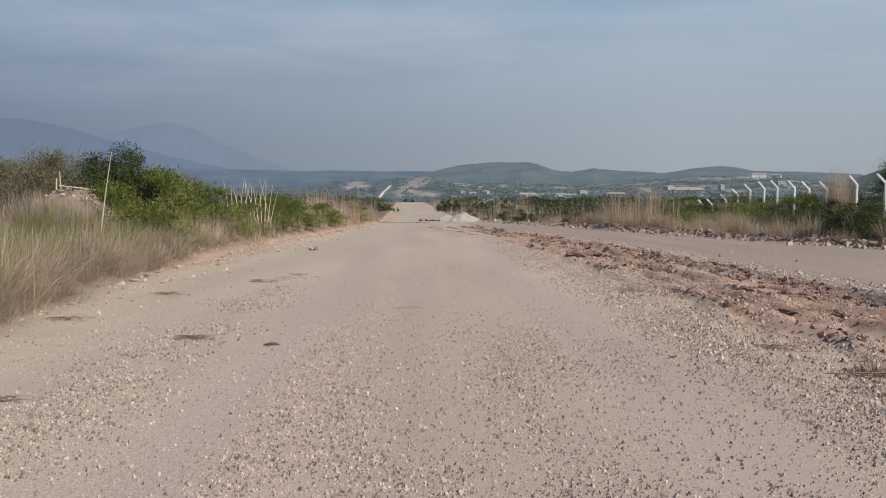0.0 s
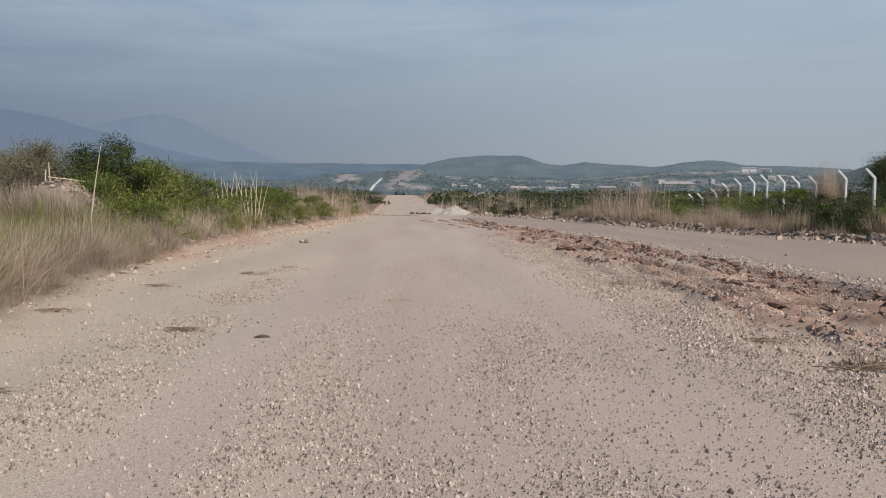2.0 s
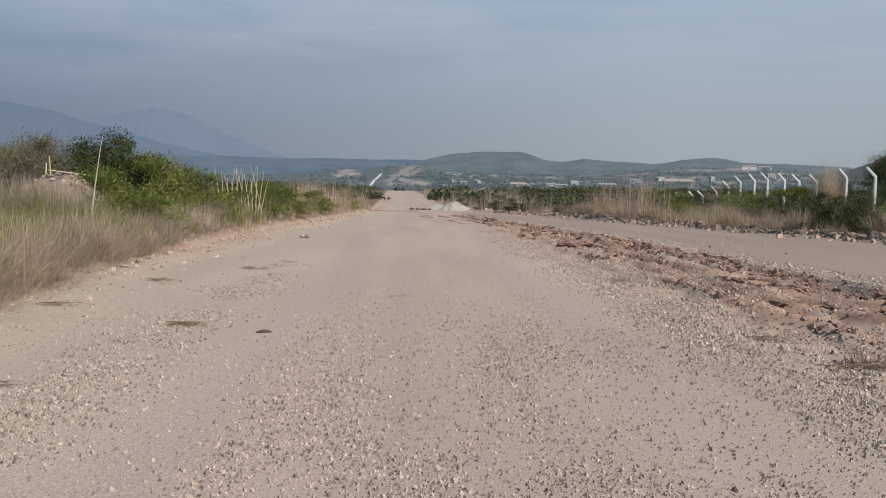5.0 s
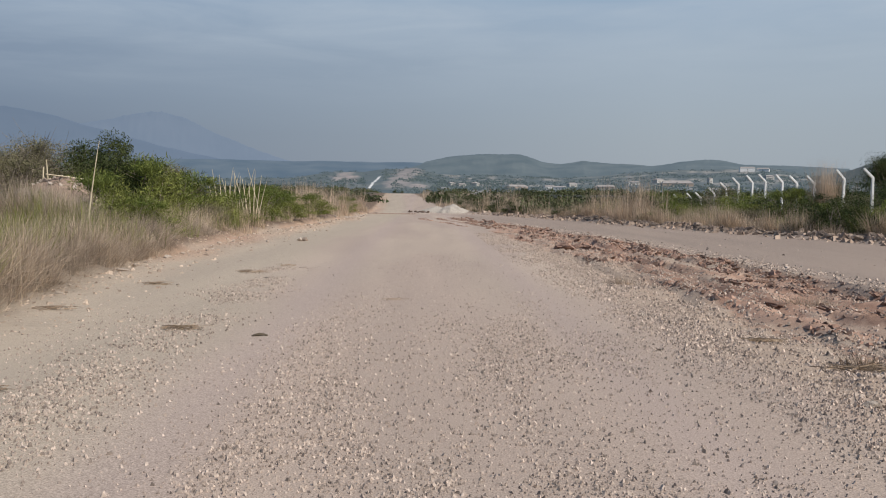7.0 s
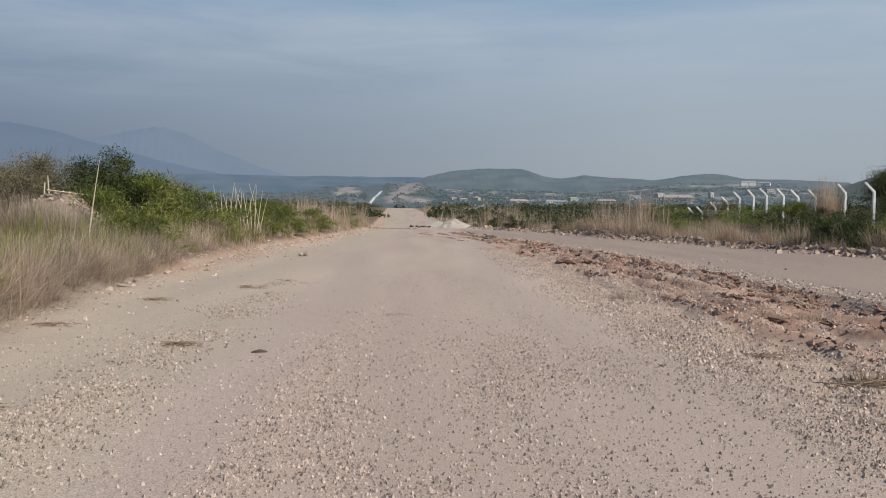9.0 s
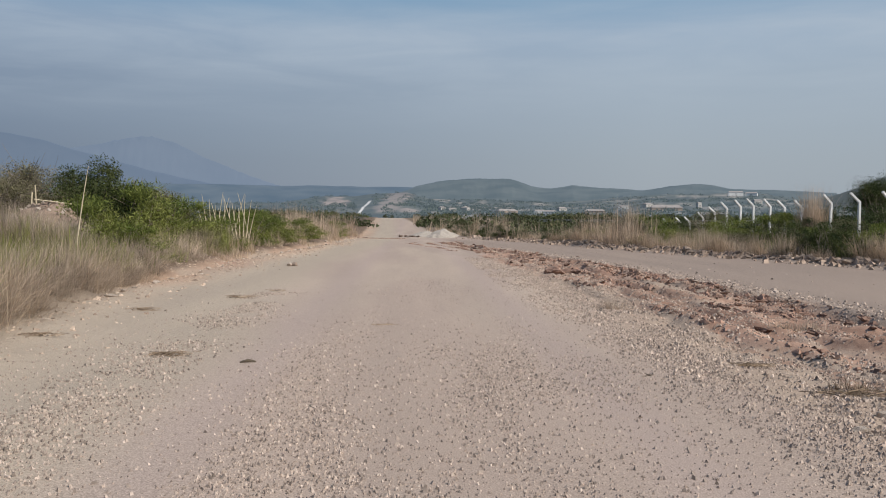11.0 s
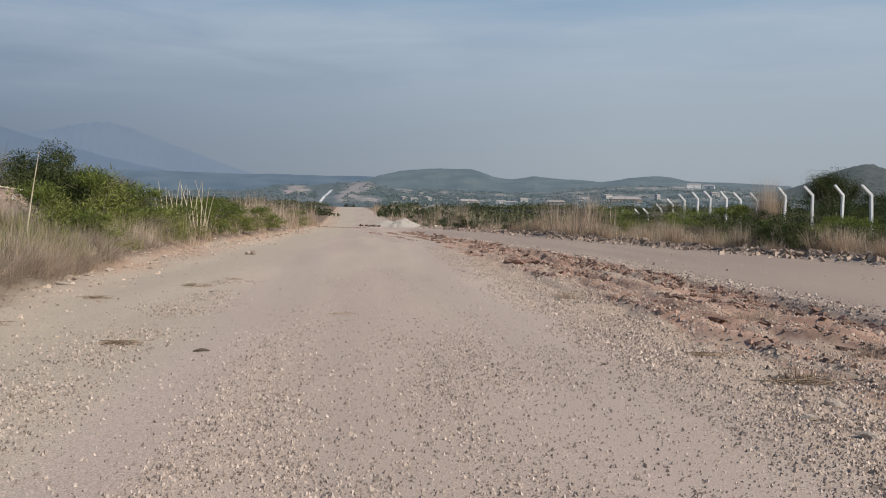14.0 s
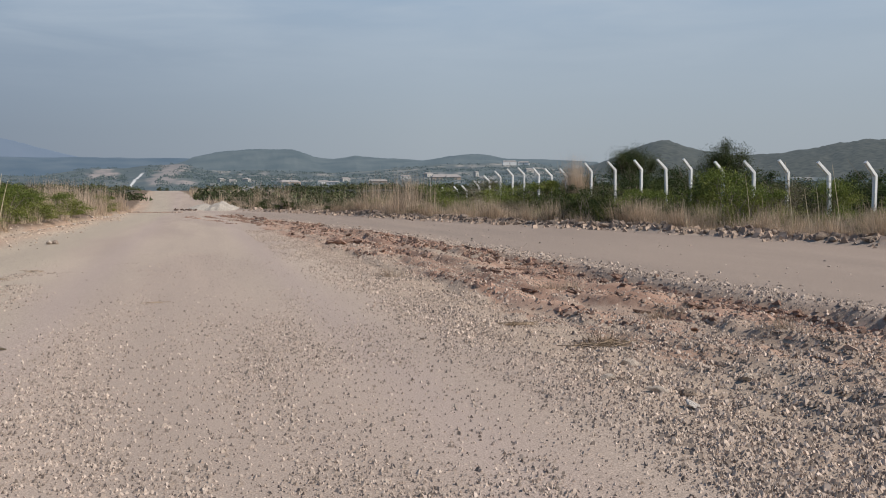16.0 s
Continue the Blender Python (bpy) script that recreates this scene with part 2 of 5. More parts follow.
def height(x, y, under=0.0):
    """The ground's height."""
    x, y = np.asarray(x, float), np.asarray(y, float)
    d = np.hypot(x, y)
    z = 1.95 * sstep(74, 190, y)
    wob = (fbm(y * 0.45, x * 0.1, 3) - 0.5) * 0.7
    # bank on one side
    s = left_edge(y) + wob - x
    bank = np.where(s > 0, 0.20 * sstep(-0.05, 0.22, s) + 0.85 * (1 - np.exp(-np.maximum(s, 0) / 6.0)), 0)
    bank = bank + np.where(s > 0, 0.35 * (fbm(x * 0.5, y * 0.5, 11) - 0.5) * sstep(0, 2, s), 0)
    z = z + bank * (1 - 0.6 * sstep(60, 120, d))
    # soft shoulder windrow at the foot of the bank
    z = z + 0.09 * np.exp(-((s + 0.5) / 0.55) ** 2) * (0.4 + 0.9 * vnoise(y * 0.7, x * 0.3, 5)) * (1 - sstep(60, 80, y))
    # rough median
    u = x - 2.7 - (fbm(y * 0.5, x * 0.2, 8) - 0.5) * 0.7
    r = rut_edge(y) + (fbm(y * 0.8, x * 0.2, 9) - 0.5) * 0.7
    med = sstep(0, 1.2, u) * (1 - sstep(-0.2, 0.1, x - r)) * (1 - sstep(52, 64, y))
    z = z + med * (0.12 * (fbm(x * 1.6, y * 0.7, 21, 5) - 0.45) + 0.09 * (fbm(x * 4.5, y * 2.6, 23, 3) - 0.45) - 0.05)
    for off, wid, amp, sd in ((0.85, 0.2, 0.11, 31), (1.85, 0.2, 0.09, 33), (2.9, 0.25, 0.07, 35)):
        q = x - r + off + 0.5 * (fbm(y * 0.22, y * 0 + off, sd) - 0.5)
        z = z + med * amp * np.exp(-(q / wid) ** 2) * sstep(0.35, 0.6, fbm(y * 0.5, x * 0.2, sd)) * (0.5 + fbm(x * 5, y * 3.5, sd + 1, 3))
    # broken crust: low ledges running along the ruts
    lg = fbm((x - r) * 2.2 + 0.6 * fbm(x * 1.5, y * 0.8, 155, 2), y * 0.22, 151, 4)
    keep = med * sstep(3.4, 4.8, x + 0.06 * np.clip(y - 8, 0, 20))
    for lv in (0.38, 0.46, 0.54, 0.62):
        z = z + keep * 0.035 * (sstep(lv, lv + 0.03, lg) - 0.5)
    z = z + med * 0.03 * (fbm(x * 8.0, y * 5.0, 157, 3) - 0.5)
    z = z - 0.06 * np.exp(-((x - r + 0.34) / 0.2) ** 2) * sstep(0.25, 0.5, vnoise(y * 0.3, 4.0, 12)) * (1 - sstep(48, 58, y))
    z = z + 0.035 * np.exp(-((x - r - 0.12) / 0.25) ** 2) * (1 - sstep(45, 60, y)) * (0.3 + vnoise(y * 1.5, x, 15))
    # berm and rough ground beyond the second track
    b = x - berm_edge(y)
    z = z + 0.22 * np.exp(-((b - 0.5) / 0.5) ** 2) * (0.4 + vnoise(y * 0.9, x * 0.5, 17)) * (1 - sstep(72, 90, y))
    fence_base = np.interp(y, [0, 20, 29, 33, 50, 56, 62, 67, 90, 130], [-0.2, -0.2, 0.0, 0.3, 0.42, 0.1, -0.6, -0.75, -0.6, 0])
    z = z + sstep(1.0, 4.5, b) * (fence_base + 0.25 * (fbm(x * 0.3, y * 0.3, 19) - 0.5)) * (1 - sstep(74, 150, y))
    z = z + 0.10 * np.exp(-((y - 71.5 - 0.6 * (fbm(x * 0.4, x * 0, 45) - 0.5)) / 0.45) ** 2) * sstep(-4.8, -4.0, x) * (1 - sstep(0.5, 1.5, x))
    # wheel lanes and small unevenness of the packed surface
    z = z + 0.02 * (fbm(x * 0.8, y * 0.03, 41) - 0.5) + 0.004 * (fbm(x * 2, y * 2, 43, 3) - 0.5)
    # rising country far off
    az = np.degrees(np.arctan2(x, y))
    top = np.interp(az, [-60, -9, -6, -4, -2.5, -0.5, 1, 9, 12, 16, 22, 27, 32, 60], [1.0, 1.05, 1.6, 1.6, 1.8, 1.95, 1.5, 1.25, 1.45, 1.85, 1.9, 1.2, 0.8, 0.8])
    el = -0.5 + (top + 0.5) * np.clip((d - 330) / 1170, 0, 1) ** 0.6
    dd = np.minimum(d, 1500)
    far = 1.5 + dd * np.tan(np.radians(el)) + sstep(330, 900, d) * 9 * (fbm(x * 0.006, y * 0.006, 51) - 0.5) - 20 * sstep(1520, 2600, d)
    k = sstep(205, 330, d)
    return z * (1 - k) + (far - under) * k


def mixc(a, b, k):
    return a * (1 - k)[..., None] + b * k[..., None]


def soil(x, y):
    """The colour of the soil, with shade in the rut and at the bank painted in."""
    c = lambda *v: np.broadcast_to(np.array(v, float), x.shape + (3,))
    d = np.hypot(x, y)
    wob = (fbm(y * 0.45, x * 0.1, 3) - 0.5) * 0.7
    packed = mixc(c(0.425, 0.344, 0.284), c(0.460, 0.378, 0.307), sstep(0.35, 0.65, fbm(x * 0.9, y * 0.12, 61)))
    out = packed
    lanes = np.exp(-((x + 1.65) / 0.4) ** 2) + np.exp(-((x - 1.75) / 0.35) ** 2)
    out = mixc(out, c(0.425, 0.345, 0.298), 0.8 * np.clip(lanes, 0, 1))
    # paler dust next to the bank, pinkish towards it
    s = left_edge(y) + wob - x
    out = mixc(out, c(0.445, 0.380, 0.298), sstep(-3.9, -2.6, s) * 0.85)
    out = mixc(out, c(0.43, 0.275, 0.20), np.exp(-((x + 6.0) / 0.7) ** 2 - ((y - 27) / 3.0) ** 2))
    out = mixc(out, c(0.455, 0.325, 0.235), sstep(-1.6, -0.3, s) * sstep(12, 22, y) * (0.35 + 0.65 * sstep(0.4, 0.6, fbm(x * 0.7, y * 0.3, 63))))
    # brown bank soil, darkened to paint the shade under the grass lip
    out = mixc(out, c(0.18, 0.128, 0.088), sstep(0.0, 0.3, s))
    # red earth in the median
    u = x - 2.7 - (fbm(y * 0.5, x * 0.2, 8) - 0.5) * 0.9
    r = rut_edge(y) + (fbm(y * 0.8, x * 0.2, 9) - 0.5) * 0.7
    inside = sstep(0, 0.8, u) * (1 - sstep(-0.15, 0.15, x - r)) * (1 - sstep(56, 66, y))
    red = sstep(0.40, 0.58, fbm((x - r) * 1.1, y * 0.16, 67) + 0.10 * sstep(3.6, 6.0, x) + 0.10 * sstep(14, 26, y) - 0.04)
    out = mixc(out, mixc(c(0.40, 0.32, 0.25), c(0.45, 0.295, 0.215), red), inside)
    out = mixc(out, c(0.30, 0.185, 0.13), inside * 0.75 * sstep(0.52, 0.62, fbm((x - r) * 2.6, y * 0.4, 69)) * sstep(3.3, 4.5, x))
    # shade in the rut painted as a darker red strip along its line
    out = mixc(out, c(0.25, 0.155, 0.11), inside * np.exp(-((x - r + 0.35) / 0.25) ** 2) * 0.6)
    # second track is greyer
    trk = sstep(-0.1, 0.3, x - r) * (1 - sstep(-0.3, 0.2, x - berm_edge(y))) * (1 - sstep(60, 72, y))
    out = mixc(out, c(0.325, 0.262, 0.215), trk)
    b = x - berm_edge(y)
    out = mixc(out, c(0.21, 0.155, 0.11), sstep(0.0, 0.5, b))
    # far country: scrub with bare cuts
    scr = mixc(c(0.045, 0.050, 0.032), c(0.09, 0.085, 0.060), sstep(0.5, 0.75, fbm(x * 0.012, y * 0.012, 71)))
    scr = mixc(scr, c(0.026, 0.031, 0.022), 0.85 * sstep(0.5, 0.62, fbm(x * 0.035, y * 0.02, 72, 3)))
    out = mixc(out, scr, np.maximum(sstep(70, 130, d) * np.maximum(sstep(0.5, 4, s), sstep(0.5, 4, b)), sstep(225, 300, d)))
    az = np.degrees(np.arctan2(x, y))
    run = np.interp(d, [560, 1480], [-1.9, -0.9]) + (fbm(d * 0.01, 0 * d, 73) - 0.5) * 1.0
    ragged = 0.9 * (fbm(az * 2.2, d * 0.014, 77) - 0.5)
    cut = 0.8 * (1 - sstep(0.45, 1.0, np.abs(az - run) / 1.1 + ragged)) * sstep(540, 640, d) * (1 - sstep(1440, 1500, d))
    cut = np.maximum(cut, (1 - sstep(0.5, 1.0, np.hypot((az + 5.2) / 1.15, (d - 1130) / 330) + 1.3 * ragged)))
    cut = np.maximum(cut, 0.9 * (1 - sstep(0.45, 0.95, np.hypot((az + 0.4) / 1.0, (d - 640) / 90) + 0.5 * (fbm(az * 1.5, d * 0.02, 79) - 0.5))))
    # bare earth; its pale pink also paints the dust haze hanging there
    out = mixc(out, c(0.42, 0.31, 0.25), cut * 0.52)
    spoil = (1 - sstep(0.05, 0.14, np.abs(az - np.interp(d, [560, 1200], [-3.75, -2.9])))) * sstep(560, 600, d) * (1 - sstep(1100, 1200, d))
    out = mixc(out, c(0.62, 0.58, 0.53), spoil)
    return out


def axis(lo, hi, step, first, last, grow=1.16):
    a = list(np.arange(lo, hi + step * 0.5, step))
    s = step
    while a[-1] < last:
        s *= grow
        a.append(a[-1] + s)
    s, front = step, []
    p = lo
    while p > first:
        s *= grow
        p -= s
        front.append(p)
    return np.array(front[::-1] + a)


gx = np.concatenate([axis(-11, 1.8, 0.2, -4600, 0, 1.10), np.arange(2.0, 8.95, 0.09), axis(9.05, 19, 0.2, 9.05, 4600, 1.10)])
gy = np.concatenate([axis(2.5, 4.8, 0.2, -800, 0, 1.04), np.arange(5.0, 27.95, 0.13), axis(28.0, 40, 0.2, 28.0, 4700, 1.04)])
GX, GY = np.meshgrid(gx, gy)
nx, ny = len(gx), len(gy)
GZ = height(GX, GY, 5.0)
ii = (np.arange(ny - 1)[:, None] * nx + np.arange(nx - 1)[None]).ravel()
ground_me = mesh_from("ground", np.stack([GX, GY, GZ], -1).reshape(-1, 3), np.stack([ii, ii + 1, ii + nx + 1, ii + nx], 1), M_GROUND, smooth=True)
at_soil = ground_me.attributes.new("soil", "FLOAT_COLOR", "POINT")
cols = np.ones((nx * ny, 4), np.float32)
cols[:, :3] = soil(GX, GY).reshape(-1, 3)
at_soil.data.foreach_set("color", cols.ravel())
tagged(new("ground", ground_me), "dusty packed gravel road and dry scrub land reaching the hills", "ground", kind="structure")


va, vd = np.meshgrid(np.radians(np.concatenate([np.linspace(-78, -8.2, 90), np.linspace(-8, 4, 260), np.linspace(4.2, 78, 170)])), 262 * (1650 / 262) ** np.linspace(0, 1, 80))
VX, VY = vd * np.sin(va), vd * np.cos(va)
q = (np.arange(79)[:, None] * 520 + np.arange(519)[None]).ravel()
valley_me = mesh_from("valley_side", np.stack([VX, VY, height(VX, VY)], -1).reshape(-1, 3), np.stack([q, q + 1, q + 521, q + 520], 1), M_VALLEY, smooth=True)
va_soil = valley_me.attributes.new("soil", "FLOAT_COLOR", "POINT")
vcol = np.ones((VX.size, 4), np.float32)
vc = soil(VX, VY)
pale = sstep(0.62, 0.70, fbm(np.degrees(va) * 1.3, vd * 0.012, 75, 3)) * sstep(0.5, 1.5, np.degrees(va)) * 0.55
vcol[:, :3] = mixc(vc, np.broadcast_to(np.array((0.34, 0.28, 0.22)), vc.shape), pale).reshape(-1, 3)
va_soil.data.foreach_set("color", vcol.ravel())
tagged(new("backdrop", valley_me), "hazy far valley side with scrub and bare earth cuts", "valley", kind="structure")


def hz(x, y):
    return float(height(np.array([x]), np.array([y]))[0])


def polar(az, d):
    return d * math.sin(radians(az)), d * math.cos(radians(az))


# ---- hills and mountains ----
def hill(name, label, crest, dist, half, mat, foot, seed, rough=0.05):
    """A ridge round the place: crest gives (azimuth, elevation) pairs, half its half-depth."""
    az = np.linspace(crest[0][0], crest[-1][0], 160)
    el = np.interp(az, [c[0] for c in crest], [c[1] for c in crest])
    ker = np.hanning(9)
    el = np.convolve(np.pad(el, 4, mode="edge"), ker / ker.sum(), "valid")
    top = 1.5 + dist * np.tan(np.radians(el))
    v = np.linspace(-1, 1, 33)
    A, V = np.meshgrid(np.radians(az), v)
    D = dist + V * half
    rel = 1 - np.abs(V) ** 1.6
    X, Y = D * np.sin(A), D * np.cos(A)
    n = fbm(A * 60, V * 3, seed, 5)
    rise = np.maximum(top[None] - foot, 1.0)
    Z = foot + rise * rel * (1 + rough * 6 * (n - 0.5) * (1 - rel * 0.85)) + rise * rough * (fbm(A * 420, V * 9, seed + 3, 4) - 0.5) * 0.9
    na, nv = len(az), len(v)
    q = (np.arange(nv - 1)[:, None] * na + np.arange(na - 1)[None]).ravel()
    me = mesh_from(name, np.stack([X, Y, Z], -1).reshape(-1, 3), np.stack([q, q + 1, q + na + 1, q + na], 1), mat, smooth=True)
    return tagged(new(name, me), label, "hill", kind="structure")


# the blue of these ridges is mostly haze emitted by their materials
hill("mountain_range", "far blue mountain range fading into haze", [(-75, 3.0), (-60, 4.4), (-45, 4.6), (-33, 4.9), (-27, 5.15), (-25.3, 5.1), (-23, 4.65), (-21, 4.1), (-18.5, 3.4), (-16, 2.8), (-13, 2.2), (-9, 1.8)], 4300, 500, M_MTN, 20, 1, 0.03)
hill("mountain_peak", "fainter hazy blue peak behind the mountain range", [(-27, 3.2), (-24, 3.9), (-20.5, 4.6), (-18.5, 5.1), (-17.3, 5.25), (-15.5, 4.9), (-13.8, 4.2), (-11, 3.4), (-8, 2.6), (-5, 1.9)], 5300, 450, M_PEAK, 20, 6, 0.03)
hill("plateau", "long flat plateau along the horizon, blue with painted haze", [(-75, 2.25), (-30, 2.25), (-12, 2.26), (-6, 2.22), (0, 2.2), (20, 2.0), (28, 1.7), (75, 1.5)], 3300, 500, M_RIDGE, 30, 2, 0.07)
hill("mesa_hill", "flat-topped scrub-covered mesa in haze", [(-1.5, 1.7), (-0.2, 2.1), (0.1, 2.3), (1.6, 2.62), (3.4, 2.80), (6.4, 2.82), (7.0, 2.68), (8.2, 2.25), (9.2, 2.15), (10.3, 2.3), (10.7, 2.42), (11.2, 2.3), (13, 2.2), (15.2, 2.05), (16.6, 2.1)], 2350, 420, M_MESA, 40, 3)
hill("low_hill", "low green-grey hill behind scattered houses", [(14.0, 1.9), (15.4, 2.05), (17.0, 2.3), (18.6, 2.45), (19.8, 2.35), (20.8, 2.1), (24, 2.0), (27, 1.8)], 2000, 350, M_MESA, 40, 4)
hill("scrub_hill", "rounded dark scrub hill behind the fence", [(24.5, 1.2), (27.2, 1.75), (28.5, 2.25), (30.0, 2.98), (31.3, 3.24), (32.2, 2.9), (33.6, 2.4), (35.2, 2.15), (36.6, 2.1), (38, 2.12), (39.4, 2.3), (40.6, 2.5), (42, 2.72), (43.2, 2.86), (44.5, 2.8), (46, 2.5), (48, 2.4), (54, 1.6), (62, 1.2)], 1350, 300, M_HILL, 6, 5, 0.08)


# ---- stones ----
def stones(name, x, y, size, mat, flat=0.6, m=4):
    """Many small angular stones, each a broken block of m sides, in one mesh."""
    n = len(x)
    z = height(x, y)
    a0 = rng.uniform(0, 2 * np.pi, n)[:, None]
    ang = a0 + np.arange(m)[None] * 2 * np.pi / m + rng.normal(0, 0.25, (n, m))
    rb = rng.uniform(0.75, 1.2, (n, m))
    rt = rb * rng.uniform(0.25, 0.95, (n, m))
    sx, sy = (size * rng.uniform(0.8, 1.35, n))[:, None], (size * rng.uniform(0.55, 1.0, n))[:, None]
    ca, sa = np.cos(a0 * 1.7), np.sin(a0 * 1.7)
    up = (size * flat)[:, None] * rng.uniform(0.35, 1.4, (n, m))
    rings = []
    for r, h in ((rb, np.full((n, m), -0.004)), (rt, up)):
        px, py = np.cos(ang) * r * sx, np.sin(ang) * r * sy
        rings.append(np.stack([px * ca - py * sa + x[:, None], px * sa + py * ca + y[:, None], h + z[:, None]], -1))
    v = np.concatenate(rings, 1).reshape(-1, 3)
    base = (np.arange(n) * 2 * m)[:, None, None]
    side = np.array([(k, (k + 1) % m, (k + 1) % m + m, k + m) for k in range(m)])
    lid = np.array([tuple(range(m, 2 * m))])
    return mesh_from(name, v, [(side[None] + base).reshape(-1, 4), (lid[None] + base).reshape(-1, m)], mat)


def chips(name, x, y, size, mat, tall=1.0, along=1.0):
    """Very many small wedges of stone or earth, each with an off-centre ridge, in one mesh."""
    n = len(x)
    z = height(x, y)
    ang = rng.uniform(0, 2 * np.pi, n)[:, None] + np.arange(4)[None] * np.pi / 2 + rng.normal(0, 0.3, (n, 4))
    rad = size[:, None] * rng.uniform(0.6, 1.3, (n, 4))
    base = np.stack([np.cos(ang) * rad + x[:, None], np.sin(ang) * rad * along + y[:, None], np.broadcast_to((z - 0.003 - 0.2 * size)[:, None], (n, 4))], -1)
    turn = ang[:, 0] + 0.8
    px, py = x + rng.normal(0, 0.2, n) * size, y + rng.normal(0, 0.2, n) * size
    rx, ry = np.cos(turn) * size * 0.4, np.sin(turn) * size * 0.4 * along
    top1 = np.stack([px - rx, py - ry, z + tall * size * rng.uniform(0.4, 0.9, n)], -1)
    top2 = np.stack([px + rx, py + ry, z + tall * size * rng.uniform(0.3, 0.8, n)], -1)
    v = np.concatenate([base, top1[:, None], top2[:, None]], 1).reshape(-1, 3)
    o = (np.arange(n) * 6)[:, None, None]
    quads = (np.array([(3, 0, 5, 4), (1, 2, 4, 5)])[None] + o).reshape(-1, 4)
    tris = (np.array([(0, 1, 5), (2, 3, 4)])[None] + o).reshape(-1, 3)
    return mesh_from(name, v, [quads, tris], mat)


def scatter(n, x0, x1, y0, y1, dens, power=1.0):
    """Random places in a rectangle, thinned by dens(x, y) in 0..1, denser towards y0 for power above 1."""
    x = rng.uniform(x0, x1, n)
    y = y0 + (y1 - y0) * rng.uniform(0, 1, n) ** power
    k = rng.uniform(0, 1, n) < dens(x, y)
    return x[k], y[k]


def road_density(x, y):
    lane = 0.07 + 0.42 * np.exp(-((x + 2.6 + 0.01 * y) / 0.45) ** 2) + 0.13 * np.exp(-((x + 4.2) / 0.8) ** 2) + 0.95 * sstep(-1.7, -0.6, x) * (1 - 0.55 * np.exp(-((x - 1.6) / 0.3) ** 2))
    lane = lane * (1 - 0.5 * sstep(1.85, 2.3, x + 0.015 * y))
    return np.clip(lane * (0.25 + 1.0 * sstep(0.38, 0.65, fbm(x * 1.4, y * 0.35, 81))), 0, 1) * (1 - 0.93 * sstep(6.5, 15, y)) * (1 - sstep(0, 0.4, left_edge(y) + 0.2 - x))


gxs, gys = scatter(230000, -6.0, 3.2, 2.7, 22, road_density, 2.2)
tagged(new("road_gravel", chips("road_gravel", gxs, gys, 1.15 * np.minimum(rng.gamma(2.6, 0.0020, len(gxs)) + 0.004, 0.018), M_ROADGRAVEL, 1.55)), "loose pale gravel scattered over the packed road", "gravel", kind="stuff")
gxs, gys = scatter(55000, -6.0, 3.2, 2.7, 11, road_density, 2.2)
tagged(new("road_grit", chips("road_grit", gxs, gys, np.minimum(rng.gamma(2.4, 0.0014, len(gxs)) + 0.003, 0.009), M_ROADGRAVEL)), "fine grit between the loose gravel of the road", "gravel", kind="stuff")
gxs, gys = scatter(90000, -6.0, 8.5, -9.0, 2.75, lambda x, y: np.maximum(road_density(x, y), 0.7 * sstep(2.2, 3.2, x)) * (0.12 + 0.88 * sstep(-3.0, 2.7, y)))
tagged(new("near_gravel", chips("near_gravel", gxs, gys, np.minimum(rng.gamma(2.6, 0.0024, len(gxs)) + 0.005, 0.022), M_ROADGRAVEL, 1.4)), "loose gravel on the road round the viewpoint", "gravel", kind="stuff")
cy_ = 4.5 + 13 * rng.uniform(0, 1, 5200) ** 1.2
cx_ = -2.62 - 0.012 * cy_ + rng.normal(0, 0.36, len(cy_))
kk = vnoise(cx_ * 1.5, cy_ * 0.9, 89) > 0.35
tagged(new("lane_gravel", stones("lane_gravel", cx_[kk], cy_[kk], np.minimum(rng.gamma(2.6, 0.0028, int(kk.sum())) + 0.005, 0.018), M_ROADGRAVEL, 1.0, 4)), "streak of coarser gravel between the wheel lanes", "gravel", kind="stuff")


def median_density(x, y):
    e = sstep(2.3, 3.1, x + 0.045 * np.clip(y - 7, 0, 16) + 0.7 * (fbm(y * 0.5, x * 0.2, 8) - 0.5)) * (1 - sstep(-0.3, 0.9, x - rut_edge(y)))
    band = 1.1 * np.exp(-((x - 3.7) / 1.3) ** 2) + 0.5 * sstep(3, 4, x) * (1 - sstep(6.5, 9.5, y)) + np.exp(-((x - rut_edge(y) - 0.1) / 0.5) ** 2) + 0.22
    return np.clip(e * band * (0.25 + 1.1 * sstep(0.3, 0.6, fbm(x * 0.8, y * 0.6, 83))) * (1.0 - 0.6 * sstep(4, 6, x) * sstep(9, 16, y)), 0, 1)


gxs, gys = scatter(200000, 2.0, 9.2, 2.6, 34, median_density, 2.2)
tagged(new("median_gravel", chips("median_gravel", gxs, gys, 1.2 * np.minimum(rng.gamma(2.6, 0.0027, len(gxs)) + 0.005, 0.028), M_GRAVEL, 1.4)), "coarse grey gravel heaped along the median", "gravel", kind="stuff")


def crumb_density(x, y):
    r = x - rut_edge(y)
    return np.clip((np.exp(-((r + 0.8) / 0.45) ** 2) + 0.8 * np.exp(-((r + 1.8) / 0.3) ** 2) + 0.45 * sstep(3.4, 4.5, x) * (r < 0)) * (0.2 + sstep(0.45, 0.6, fbm(x * 0.7, y * 0.4, 85))), 0, 1) * (1 - sstep(55, 64, y)) * (0.35 + 0.65 * sstep(9, 16, y))


